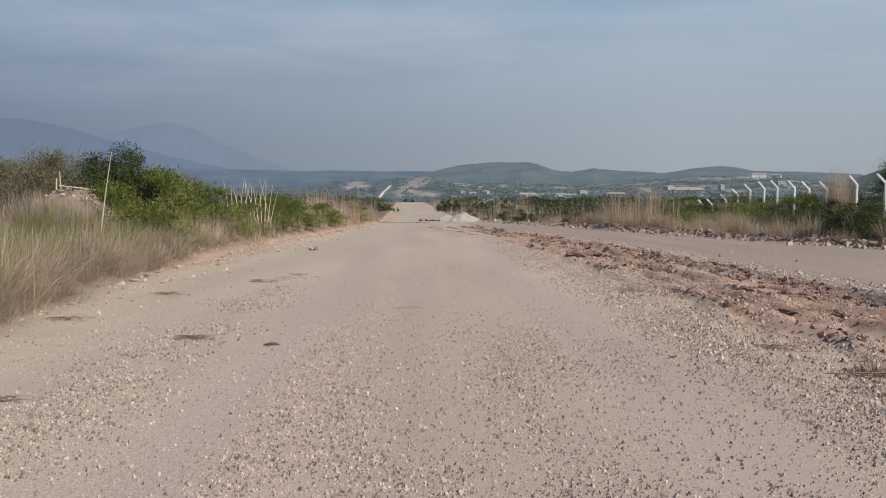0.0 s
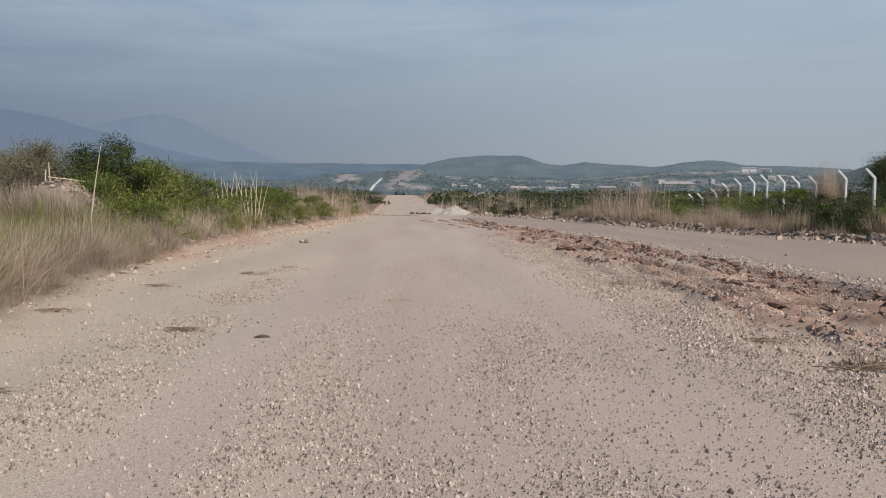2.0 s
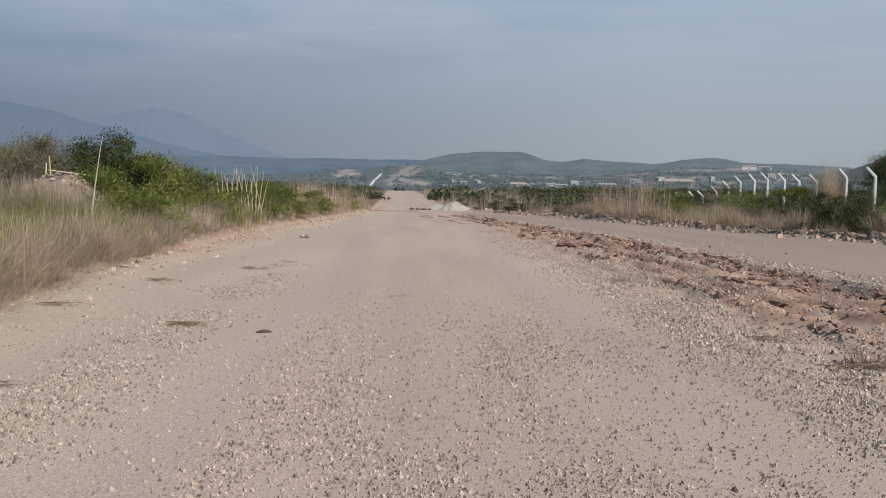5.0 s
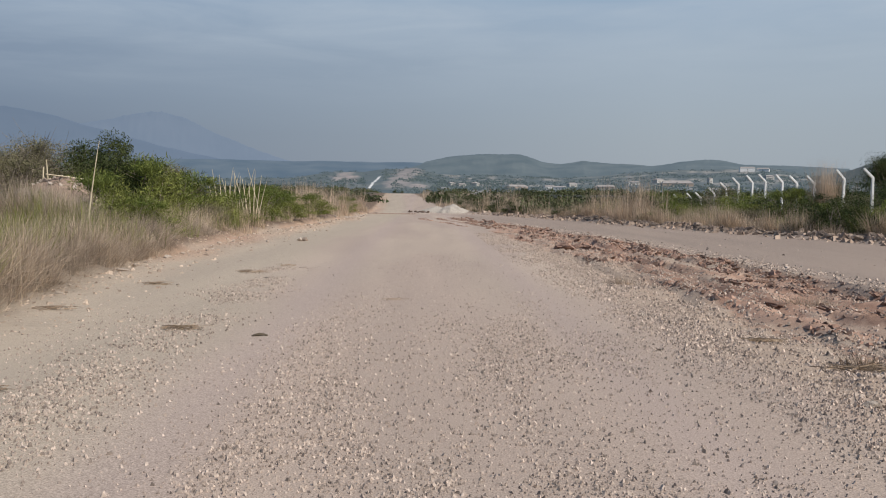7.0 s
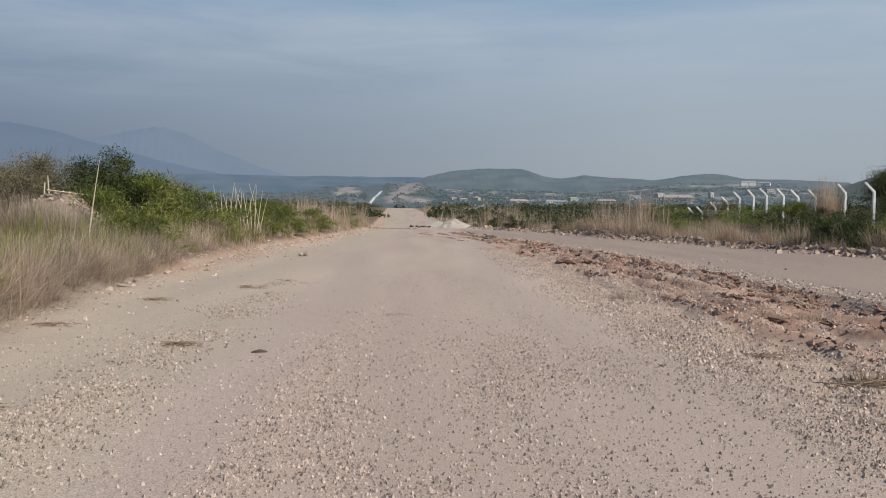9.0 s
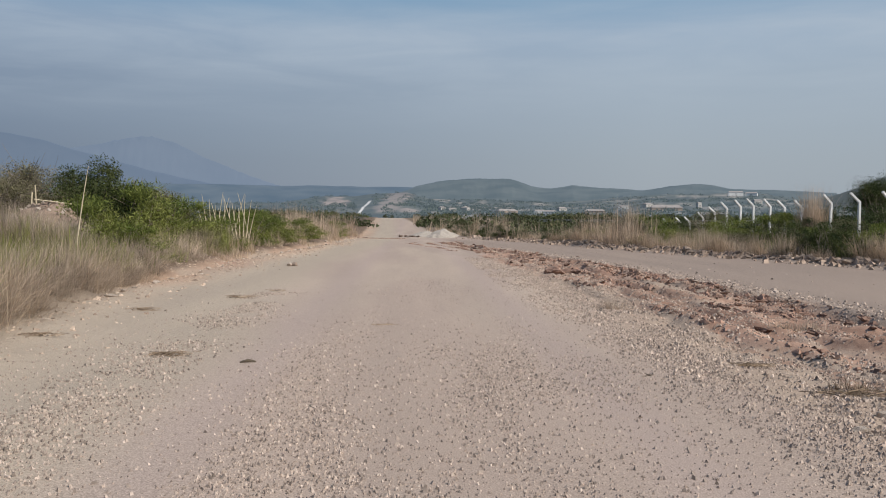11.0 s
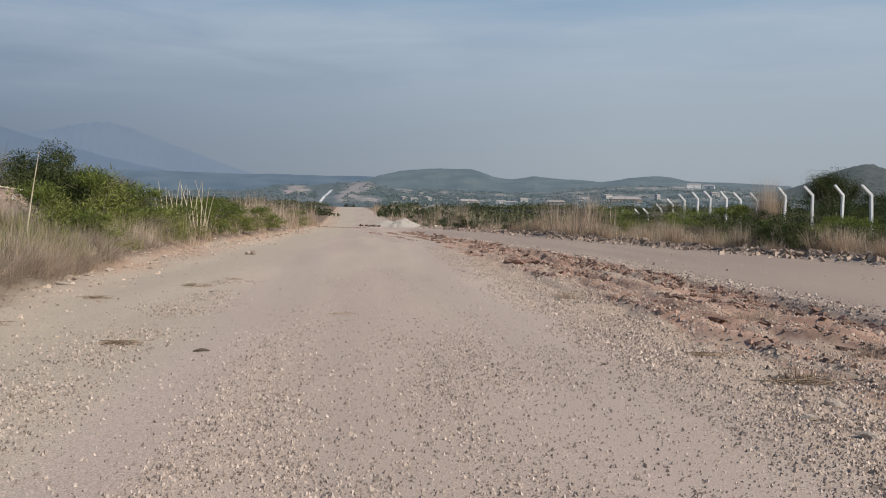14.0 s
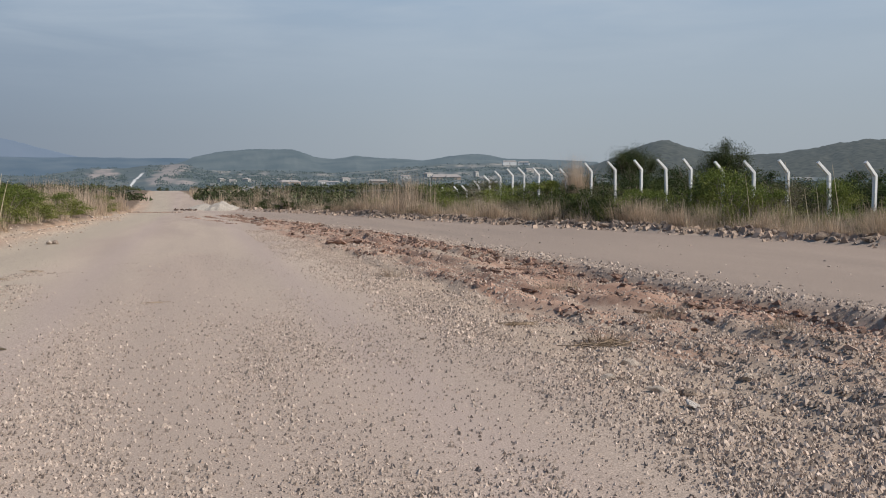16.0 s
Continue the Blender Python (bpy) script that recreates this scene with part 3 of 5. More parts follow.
gxs, gys = scatter(60000, 2.0, 9.5, 5, 62, crumb_density, 1.3)
ry_ = 6 + 50 * rng.uniform(0, 1, 6000) ** 1.2
rx_ = rut_edge(ry_) - np.where(rng.uniform(0, 1, 6000) < 0.65, 0.8, 1.9) + rng.normal(0, 0.16, 6000)
gxs, gys = np.concatenate([gxs, rx_]), np.concatenate([gys, ry_])
sy_ = 8 + 48 * rng.uniform(0, 1, 2600) ** 1.2
sx_ = left_edge(sy_) + 0.45 + rng.normal(0, 0.55, 2600)
sx_[:260], sy_[:260] = -6.15 + rng.normal(0, 0.4, 260), 27 + rng.normal(0, 2.2, 260)
tagged(new("shoulder_crumbs", stones("shoulder_crumbs", sx_, sy_, np.minimum(rng.gamma(1.6, 0.009, 2600) * (0.7 + 0.02 * sy_) + 0.007, 0.07), material("shoulder_crumbs", (0.33, 0.25, 0.19), (0.52, 0.42, 0.33), scale=2.0, island=0.4), 0.6)), "loose stones and crumbs along the foot of the bank", "gravel", kind="stuff")
tagged(new("earth_crumbs", chips("earth_crumbs", gxs, gys, np.minimum(rng.gamma(1.5, 0.011, len(gxs)) * (0.65 + 0.010 * gys) + 0.008, 0.07), M_CLODS, 0.8, 1.5)), "crumbled red-brown earth along the median ruts", "earth", kind="stuff")


gys = 5 + 42 * rng.uniform(0, 1, 4200) ** 1.4
gxs = rut_edge(gys) + 0.3 + rng.normal(0, 0.4, len(gys)) + (rng.uniform(0, 1, len(gys)) < 0.05) * rng.uniform(0, 5, len(gys))
tagged(new("track_gravel", stones("track_gravel", gxs, gys, rng.gamma(2.4, 0.007, len(gxs)) + 0.006, M_GRAVEL)), "grey gravel along the edge of the second track", "gravel", kind="stuff")


gys = 7 + 50 * rng.uniform(0, 1, 9000) ** 1.15
line = rng.choice([0.30, 0.95, 1.95, 3.0], len(gys), p=[0.42, 0.28, 0.2, 0.1])
gxs = rut_edge(gys) + (fbm(gys * 0.8, rut_edge(gys) * 0.2, 9) - 0.5) * 0.7 - line + 0.5 * (fbm(gys * 0.3, line * 3, 131) - 0.5) + rng.normal(0, 0.09, len(gys))
kk = vnoise(gys * 0.55, line * 5.0, 133) > 0.42
gxs, gys = gxs[kk], gys[kk]
tagged(new("rut_crust", chips("rut_crust", gxs, gys, np.clip(0.42 + 0.026 * gys, 0, 1) * np.minimum(rng.gamma(2.0, 0.018, len(gxs)) + 0.015, 0.10), material("rut_crust", (0.17, 0.098, 0.07), (0.40, 0.255, 0.185), scale=3.0, island=0.4), 0.8, 1.8)), "broken crust of dark red earth along the ruts", "earth", kind="stuff")


def rock_mesh(name, mat, seed, flat=0.7, jag=0.35):
    """A broken, uneven lump: a ball cut by random planes and roughened."""
    bm = bmesh.new()
    bmesh.ops.create_icosphere(bm, subdivisions=2, radius=1.0)
    r = random.Random(seed)
    planes = [(Vector((r.uniform(-1, 1), r.uniform(-1, 1), r.uniform(-0.3, 1))).normalized(), r.uniform(0.5, 0.95)) for _ in range(6)]
    shift = Vector((seed * 3.7, seed * 1.3, 0))
    for v in bm.verts:
        for nrm, dd in planes:
            e = v.co.dot(nrm) - dd
            if e > 0:
                v.co -= nrm * e
        v.co *= 1 + jag * (0.75 * noise.noise(v.co * 1.7 + shift) + 0.55 * noise.noise(v.co * 4.1 + shift))
        v.co += Vector((r.uniform(-1, 1), r.uniform(-1, 1), r.uniform(-1, 1))) * jag * 0.10
        v.co.z *= flat
    me = bpy.data.meshes.new(name)
    bm.to_mesh(me)
    bm.free()
    me.materials.append(mat)
    return me


def put_rocks(name, meshes, places, label, category, group):
    for i, (x, y, s, sx) in enumerate(places):
        ob = new(name, meshes[i % len(meshes)])
        r = random.Random(i * 13 + len(places))
        ob.matrix_world = Matrix.LocRotScale((x, y, hz(x, y) + s * 0.35), Euler((r.uniform(-0.3, 0.3), r.uniform(-0.3, 0.3), r.uniform(0, 6.3))), (s * sx, s * r.uniform(0.7, 1.0), s * r.uniform(0.7, 1.1)))
        tagged(ob, label, category, group)


berm_rocks = [rock_mesh("rubble_stone", M_RUBBLE, 100 + i) for i in range(6)]
places = []
for i in range(290):
    y = 9 + 48 * (i / 290) ** 1.15
    places.append((float(berm_edge(y)) + 0.1 + abs(random.gauss(0, 0.5)), y + random.uniform(-0.2, 0.2), random.uniform(0.06, 0.15) * (1.5 if random.random() < 0.15 else 1), random.uniform(1.1, 2.0)))
put_rocks("rubble_stone", berm_rocks, places, "rough grey-brown rubble stone in the roadside berm", "stone", "stones of the berm")
gys = 7 + 62 * rng.uniform(0, 1, 7000) ** 1.15
gxs = berm_edge(gys) + 0.42 + rng.normal(0, 0.36, len(gys))
kk = rng.uniform(0, 1, len(gys)) < 0.25 + 1.1 * sstep(0.3, 0.7, vnoise(gys * 0.7, gxs * 1.2, 87))
gxs, gys = gxs[kk], gys[kk]
tagged(new("berm_rubble", chips("berm_rubble", gxs, gys, 1.15 * np.minimum(rng.gamma(1.5, 0.036, len(gxs)) + 0.015, 0.19), material("berm_rubble", (0.25, 0.180, 0.135), (0.46, 0.355, 0.275), scale=2.0, island=0.45), 0.95)), "broken brown rubble ridged along the second track", "rubble", kind="stuff")
clods = [rock_mesh("earth_clod", M_CLOD, 200 + i, 0.55, 0.8) for i in range(6)]
places = []
for i in range(150):
    y = 7 + 50 * (i / 150) ** 1.1
    off = random.gauss(-0.7, 0.5) if random.random() < 0.7 else random.uniform(-3, -0.8)
    places.append((max(3.0, float(rut_edge(y)) + off), y, random.uniform(0.04, 0.09) * (1 + y * 0.004), random.uniform(1.2, 2.4)))
put_rocks("earth_clod", clods, places, "broken clod of red-brown earth on the median", "clod", "clods of the median")
put_rocks("earth_clod", clods, [(4.15, 24.4, 0.26, 1.3), (4.5, 24.6, 0.2, 1.2), (4.75, 24.3, 0.16, 1.4)], "large upturned clod of dark red earth", "clod", "clods of the median")
places = [(-1.2 + i * 0.24 + random.uniform(-0.1, 0.1), 71.5 + random.uniform(-0.5, 0.5), random.uniform(0.10, 0.17), 1.2) for i in range(8)]
put_rocks("earth_clod", [rock_mesh("earth_clod", material("dark_clod", (0.08, 0.055, 0.042), (0.16, 0.11, 0.085), scale=6.0, fine=0.3), 230 + i, 0.7, 0.9) for i in range(3)], places, "dark clod of earth lying in a row across the road", "clod", "clods across the road")
side_rocks = [rock_mesh("roadside_stone", M_PALE, 300 + i) for i in range(4)]
places = []
for i in range(46):
    y = 12 + 52 * (i / 46)
    places.append((float(left_edge(y)) + abs(random.gauss(0.35, 0.35)), y, random.uniform(0.02, 0.055) * (1 + y * 0.012), random.uniform(1.0, 2.2)))
put_rocks("roadside_stone", side_rocks, places, "pale stone at the foot of the grassy bank", "stone", "stones along the bank")
put_rocks("slab_stone", [rock_mesh("slab_stone", material("white_stone", (0.64, 0.56, 0.48), (0.76, 0.68, 0.60), scale=12.0, bump=0.01, bump_scale=30.0), 330, 0.3, 0.25)], [(3.47, 5.05, 0.062, 1.4)], "whitish flat slab lying in the coarse gravel", "stone", "loose slabs")
put_rocks("slab_stone", side_rocks, [(3.46, 5.52, 0.06, 1.6), (3.76, 6.49, 0.07, 1.2), (3.3, 6.0, 0.05, 1.5), (4.3, 5.6, 0.05, 1.4)], "pale flat stone lying in the coarse gravel", "stone", "loose slabs")
put_rocks("white_stone", side_rocks, [(-4.02, 27.55, 0.12, 0.9), (-4.9, 26.6, 0.06, 1.3)], "pale broken stone lying loose on the road", "stone", "loose pale stones")
put_rocks("dark_stone", berm_rocks, [(3.65, 5.42, 0.06, 1.2), (2.33, 8.16, 0.02, 1.2), (-3.86, 27.6, 0.13, 0.8)], "dark angular stone lying loose on the road", "stone", "loose dark stones")

lip_x = rng.uniform(-4.7, -0.6, 420)
lip_y = 67.5 + 0.5 * (fbm(lip_x * 0.8, lip_x * 0, 161) - 0.5) + rng.normal(0, 0.12, 420)
tagged(new("earth_crumbs", chips("earth_crumbs", lip_x, lip_y, rng.uniform(0.05, 0.12, 420), M_CLODS, 1.0)), "low lip of crumbled brown earth across the road", "earth", kind="stuff")
# gravel heap beside the road
bm = bmesh.new()
bmesh.ops.create_grid(bm, x_segments=40, y_segments=40, size=1.0)
for v in bm.verts:
    rr = math.hypot(v.co.x, v.co.y)
    hgt = max(0.0, 1 - rr) ** 0.85
    v.co = Vector((v.co.x * 2.0, v.co.y * 2.2, hgt * 1.0 + 0.10 * noise.noise(v.co * 4.0) * (hgt > 0) - 0.05))
heap_me = bpy.data.meshes.new("gravel_heap")
bm.to_mesh(heap_me)
bm.free()
heap_me.materials.append(M_PILE)
heap = new("gravel_heap", heap_me)
heap.matrix_world = pose(2.55, 74.0, hz(2.55, 74.0)) @ Matrix.Diagonal((0.9, 0.9, 0.84, 1))
tagged(heap, "heap of pale gravel tipped beside the road", "gravel heap")
heap2 = new("gravel_heap", heap_me)
heap2.matrix_world = pose(1.15, 74.6, hz(1.15, 74.6), 0, 0, 70) @ Matrix.Diagonal((0.8, 0.9, 0.62, 1))
tagged(heap2, "low heap of pale gravel across the road", "gravel heap")


# ---- grass ----
def blades(name, x, y, fan, hgt, width, lean, mat, seg=2, droop=0.35):
    """Curved grass blades rooted at x, y, leaning about the angles fan, in one mesh."""
    n = len(x)
    z = height(x, y) - 0.02
    a = fan + rng.normal(0, 0.8, n)
    tilt = np.abs(rng.normal(0, 1, n)) * lean
    rows = []
    for k in range(seg + 1):
        t = k / seg
        out = hgt * (tilt * t + droop * tilt * t * t)
        up = hgt * t * np.cos(np.minimum(tilt * (0.5 + t * droop), 1.3))
        w = width * (1 - t) ** 0.6 * 0.5
        cx, cy = x + np.cos(a) * out, y + np.sin(a) * out
        dx, dy = -np.sin(a + 0.6) * w, np.cos(a + 0.6) * w
        if k < seg:
            rows += [np.stack([cx - dx, cy - dy, z + up], -1), np.stack([cx + dx, cy + dy, z + up], -1)]
        else:
            rows += [np.stack([cx, cy, z + up], -1)]
    v = np.stack(rows, 1)
    m = 2 * seg + 1
    base = (np.arange(n) * m)[:, None]
    quads = np.concatenate([base + np.array([[2 * k, 2 * k + 1, 2 * k + 3, 2 * k + 2]]) for k in range(seg - 1)])
    tris = base + np.array([[2 * seg - 2, 2 * seg - 1, 2 * seg]])
    return mesh_from(name, v.reshape(-1, 3), [quads, tris], mat)


def tufts(xc, yc, per, radius):
    """Blade roots gathered in tufts."""
    n = len(xc)
    dx, dy = (rng.normal(0, 1, n * per) * np.repeat(radius, per) for _ in range(2))
    return np.repeat(xc, per) + dx, np.repeat(yc, per) + dy, np.arctan2(dy, dx)


def stuff(name, me, label, category):
    return tagged(new(name, me), label, category, kind="stuff")


def bank_places(n, y0, y1, d0, d1, seed, thresh=0.0):
    y = y0 + (y1 - y0) * rng.uniform(0, 1, n) ** 1.3
    x = left_edge(y) - d0 - (d1 - d0) * rng.uniform(0, 1, n) ** 1.2 + (fbm(y * 0.45, y * 0, 3) - 0.5) * 0.5
    k = 0.5 * fbm(x * 0.5, y * 0.4, seed) + 0.5 * fbm(x * 1.7, y * 1.3, seed + 1, 2) > thresh + 0.04
    bare = sstep(20, 22.5, y) * (1 - sstep(27, 30, y)) * (0.25 + 0.7 * fbm(y * 0.7, y * 0, 141))
    k &= left_edge(y) - x > bare
    return x[k], y[k]


def heights(x, y, lo, hi, seed, sx=0.8):
    """Blade heights: patchy over the ground, and uneven within a tuft."""
    n = len(x)
    p = sstep(0.30, 0.70, 0.55 * fbm(x * sx, y * sx, seed) + 0.45 * vnoise(x * 2.1, y * 1.6, seed + 5))
    return (lo + (hi - lo) * p) * rng.uniform(0.35, 1.15, n)


xc, yc = bank_places(1050, 7.5, 30, 0.05, 6.0, 91, 0.38)
x, y, fan = tufts(xc, yc, 56, rng.uniform(0.05, 0.17, len(xc)))
stuff("dry_grass", blades("dry_grass", x, y, fan, heights(x, y, 0.18, 1.0, 201), 0.009, 0.60, M_DRY, droop=0.7), "pale dry grass covering the roadside bank", "grass")
xc, yc = bank_places(1200, 7.5, 30, 0.05, 5.5, 92, 0.35)
x, y, fan = tufts(xc, yc, 26, rng.uniform(0.05, 0.15, len(xc)))
stuff("brown_grass", blades("brown_grass", x, y, fan, heights(x, y, 0.25, 0.75, 203), 0.010, 0.55, M_DRYGREY, droop=0.8), "brown withered grass under the dry grass", "grass")
xc, yc = bank_places(520, 7.5, 26, -0.10, 1.1, 93, 0.3)
x, y, fan = tufts(xc, yc, 90, rng.uniform(0.05, 0.13, len(xc)))
stuff("grey_grass", blades("grey_grass", x, y, fan, heights(x, y, 0.3, 0.85, 205), 0.008, 0.7, M_BRISTLE, droop=0.9), "grey-brown bristly grass tufts at the edge of the bank", "grass")
xc, yc = bank_places(500, 30, 72, 0.0, 8.0, 95, 0.4)
x, y, fan = tufts(xc, yc, 34, rng.uniform(0.06, 0.2, len(xc)))
stuff("dry_grass", blades("dry_grass", x, y, fan, heights(x, y, 0.35, 1.0, 207), 0.014, 0.3, M_DRY), "pale dry grass thinning out along the road", "grass")
xc, yc = bank_places(1500, 9, 34, 0.4, 6.0, 97, 0.475)
x, y, fan = tufts(xc, yc, 40, rng.uniform(0.06, 0.16, len(xc)))
stuff("green_grass", blades("green_grass", x, y, fan, heights(x, y, 0.45, 1.15, 209), 0.012, 0.45, M_GREENGRASS), "green herbs growing through the dry grass", "grass")


by = rng.uniform(19.8, 22.2, 170)
bx = -0.455 * by + rng.normal(0, 0.75, 170)
x, y, fan = tufts(bx, by, 60, rng.uniform(0.06, 0.18, 170))
stuff("brown_grass", blades("brown_grass", x, y, fan, heights(x, y, 0.55, 1.25, 223), 0.011, 0.5, M_DRYGREY, droop=0.8), "tall withered brush in front of the earth mound", "grass")
x, y, fan = tufts(bx[:70] + 0.4, by[:70] - 0.5, 46, rng.uniform(0.08, 0.2, 70))
stuff("green_grass", blades("green_grass", x, y, fan, heights(x, y, 0.5, 1.1, 225), 0.013, 0.5, M_GREENGRASS, droop=0.6), "green herbs at the foot of the earth mound", "grass")


def verge_places(n, y0, y1, d0, d1, seed, thresh=0.0):
    y = rng.uniform(y0, y1, n)
    x = berm_edge(y) + d0 + (d1 - d0) * rng.uniform(0, 1, n) ** 1.2
    k = fbm(x * 0.4, y * 0.3, seed) > thresh
    return x[k], y[k]


xc, yc = verge_places(2600, 8, 60, 0.7, 3.6, 101, 0.44)
x, y, fan = tufts(xc, yc, 44, rng.uniform(0.06, 0.2, len(xc)))
stuff("dry_grass", blades("dry_grass", x, y, fan, heights(x, y, 0.25, 1.15, 211), 0.013, 0.34, M_DRY, droop=0.5), "dry tan grass behind the rubble berm", "grass")
xc, yc = verge_places(700, 8, 60, 0.6, 3.0, 102, 0.40)
x, y, fan = tufts(xc, yc, 30, rng.uniform(0.08, 0.2, len(xc)))
stuff("brown_grass", blades("brown_grass", x, y, fan, heights(x, y, 0.25, 0.8, 213), 0.014, 0.5, M_DRYGREY, droop=0.6), "brown withered grass behind the rubble berm", "grass")
xc, yc = verge_places(900, 8, 60, 1.5, 7.0, 103, 0.45)
x, y, fan = tufts(xc, yc, 34, rng.uniform(0.08, 0.22, len(xc)))
stuff("green_grass", blades("green_grass", x, y, fan, heights(x, y, 0.4, 1.2, 215), 0.017, 0.35, M_GREENGRASS), "green weeds below the fence", "grass")
# tall pale reeds where the tracks meet
xc, yc = verge_places(1000, 36, 78, 0.8, 6.0, 105, 0.57)
kk = (np.degrees(np.arctan2(xc, yc)) < 15.3 + rng.normal(0, 0.4, len(xc))) & (rng.uniform(0, 1, len(xc)) < 1 - 0.75 * sstep(54, 62, yc))
xc, yc = xc[kk], yc[kk]
x, y, fan = tufts(xc, yc, 26, rng.uniform(0.08, 0.3, len(xc)))
stuff("reeds", blades("reeds", x, y, fan, heights(x, y, 0.6, 2.7, 217, 0.9), 0.017, 0.24, M_PINK), "stand of tall pale dry reeds beside the track", "reeds")
xc, yc = bank_places(170, 52, 74, 0.3, 5, 107, 0.3)
x, y, fan = tufts(xc, yc, 30, rng.uniform(0.1, 0.35, len(xc)))
stuff("reeds", blades("reeds", x, y, fan, heights(x, y, 0.6, 2.1, 219, 0.7), 0.018, 0.22, M_PINK), "stand of tall pinkish dry reeds on the bank", "reeds")
xc, yc = verge_places(420, 78, 150, 0.3, 14, 109, 0.45)
x, y, fan = tufts(xc, yc, 20, rng.uniform(0.1, 0.4, len(xc)))
stuff("dry_grass", blades("dry_grass", x, y, fan, heights(x, y, 0.4, 1.5, 221), 0.035, 0.2, M_DRY), "dry grass along the road towards the crest", "grass")
# one big plume of pampas-like grass behind the fence
x, y, fan = tufts(np.array([17.6]), np.array([36.6]), 800, np.array([0.2]))
tagged(new("plume_grass", blades("plume_grass", x, y, fan, rng.uniform(1.6, 3.1, len(x)), 0.012, 0.13, M_PINK, droop=0.3)), "tall plume of pinkish feathery grass near the fence", "grass")


# ---- shrubs and trees ----
def tube(p, q, r0, r1, sides=5):
    p, q = np.array(p, float), np.array(q, float)
    w = (q - p) / max(np.linalg.norm(q - p), 1e-6)
    u = np.cross(w, (0.3, 0.9, 0.2))
    u /= np.linalg.norm(u)
    v = np.cross(w, u)
    a = np.arange(sides) * 2 * np.pi / sides
    ring = np.cos(a)[:, None] * u + np.sin(a)[:, None] * v
    verts = np.concatenate([p + ring * r0, q + ring * r1])
    k = np.arange(sides)
    return verts, np.stack([k, (k + 1) % sides, (k + 1) % sides + sides, k + sides], 1)


def join(pieces):
    vs, fs, o = [], [], 0
    for v, f in pieces:
        vs.append(v)
        fs.append(f + o)
        o += len(v)
    return np.concatenate(vs), np.concatenate(fs)


def leaves(points, length, width, r, upright=0.0):
    """Pointed leaves at the points, each one sharp triangle."""
    n = len(points)
    d = r.normal(0, 1, (n, 3))
    d[:, 2] += upright
    d /= np.linalg.norm(d, axis=1)[:, None]
    e = np.cross(d, r.normal(0, 1, (n, 3)))
    e /= np.linalg.norm(e, axis=1)[:, None] + 1e-9
    ln = length * r.uniform(0.6, 1.4, n)[:, None]
    wd = width * r.uniform(0.6, 1.3, n)[:, None] * 1.5
    v = np.stack([points, points + d * ln, points + d * ln * 0.35 + e * wd], 1)
    return v.reshape(-1, 3), np.arange(n * 3).reshape(-1, 3)


def plant(name, seed, w, h, n_leaf, leaf, leaf_mat, wood_mat, lobes=14, trunk=0.05, upright=0.6, low=0.15, label="", category="shrub", twigs=60, spiky=False):
    """A shrub or tree: branches from one foot, and a crown of leaves gathered round uneven lobes."""
    r = np.random.default_rng(seed)
    wood, tips = [], []
    for i in range(lobes):
        a, rad = r.uniform(0, 2 * np.pi), w * 0.5 * r.uniform(0.1, 0.95)
        zt = h * (low + (0.95 - low) * r.uniform(0.1, 1.0) * (1 - 0.45 * (rad / (w * 0.5)) ** 2))
        tip = np.array((math.cos(a) * rad, math.sin(a) * rad, zt))
        mid = tip * np.array((0.45, 0.45, 0.55)) + r.normal(0, 0.05 * w, 3) * np.array((1, 1, 0.3))
        wood += [tube((0, 0, -0.05), mid, trunk, trunk * 0.6), tube(mid, tip, trunk * 0.6, trunk * 0.2, 4)]
        tips.append(tip)
    tips = np.array(tips)
    for i in range(twigs):
        t = tips[r.integers(len(tips))]
        q = t + r.normal(0, 1, 3) * np.array((0.16 * w, 0.16 * w, 0.14 * h))
        q[2] = max(q[2], 0.05)
        wood.append(tube(t * r.uniform(0.6, 1.0), q, trunk * 0.22, trunk * 0.06, 3))
    thing = new(name)
    wv, wf = join(wood)
    part("stem", mesh_from("stem", wv, wf, wood_mat), wood_mat, thing)
    which = r.integers(len(tips), size=n_leaf)
    size = r.uniform(0.5, 1.25, len(tips)) * 0.20
    off = r.normal(0, 1, (n_leaf, 3))
    off /= np.linalg.norm(off, axis=1)[:, None]
    off *= (r.uniform(0, 1, n_leaf) ** 0.6)[:, None]
    pts = tips[which] + off * np.array((w, w, h * 0.85)) * size[which][:, None] * 1.15
    pts[:, 2] = np.abs(pts[:, 2])
    lv, lf = leaves(pts, leaf, leaf * (0.10 if spiky else 0.28), r, upright)
    part("crown", mesh_from("crown", lv, lf, leaf_mat), leaf_mat, thing)
    thing.matrix_world = pose(0, 0, -50)
    return tagged(thing, label, category)


def grow(models, places, group):
    """Puts a copy of a model at each (x, y, scale, z-scale); the models themselves are the first plants."""
    used = set()
    for i, (k, x, y, s, sz) in enumerate(places):
        m = pose(x, y, hz(x, y) - 0.03, 0, 0, (i * 77) % 360) @ Matrix.Diagonal((s, s, s * sz, 1))
        if k in used:
            ob = copy_thing(models[k], m)
        else:
            used.add(k)
            ob = models[k]
            ob.matrix_basis = m
        tagged(ob, group=group)
    return used


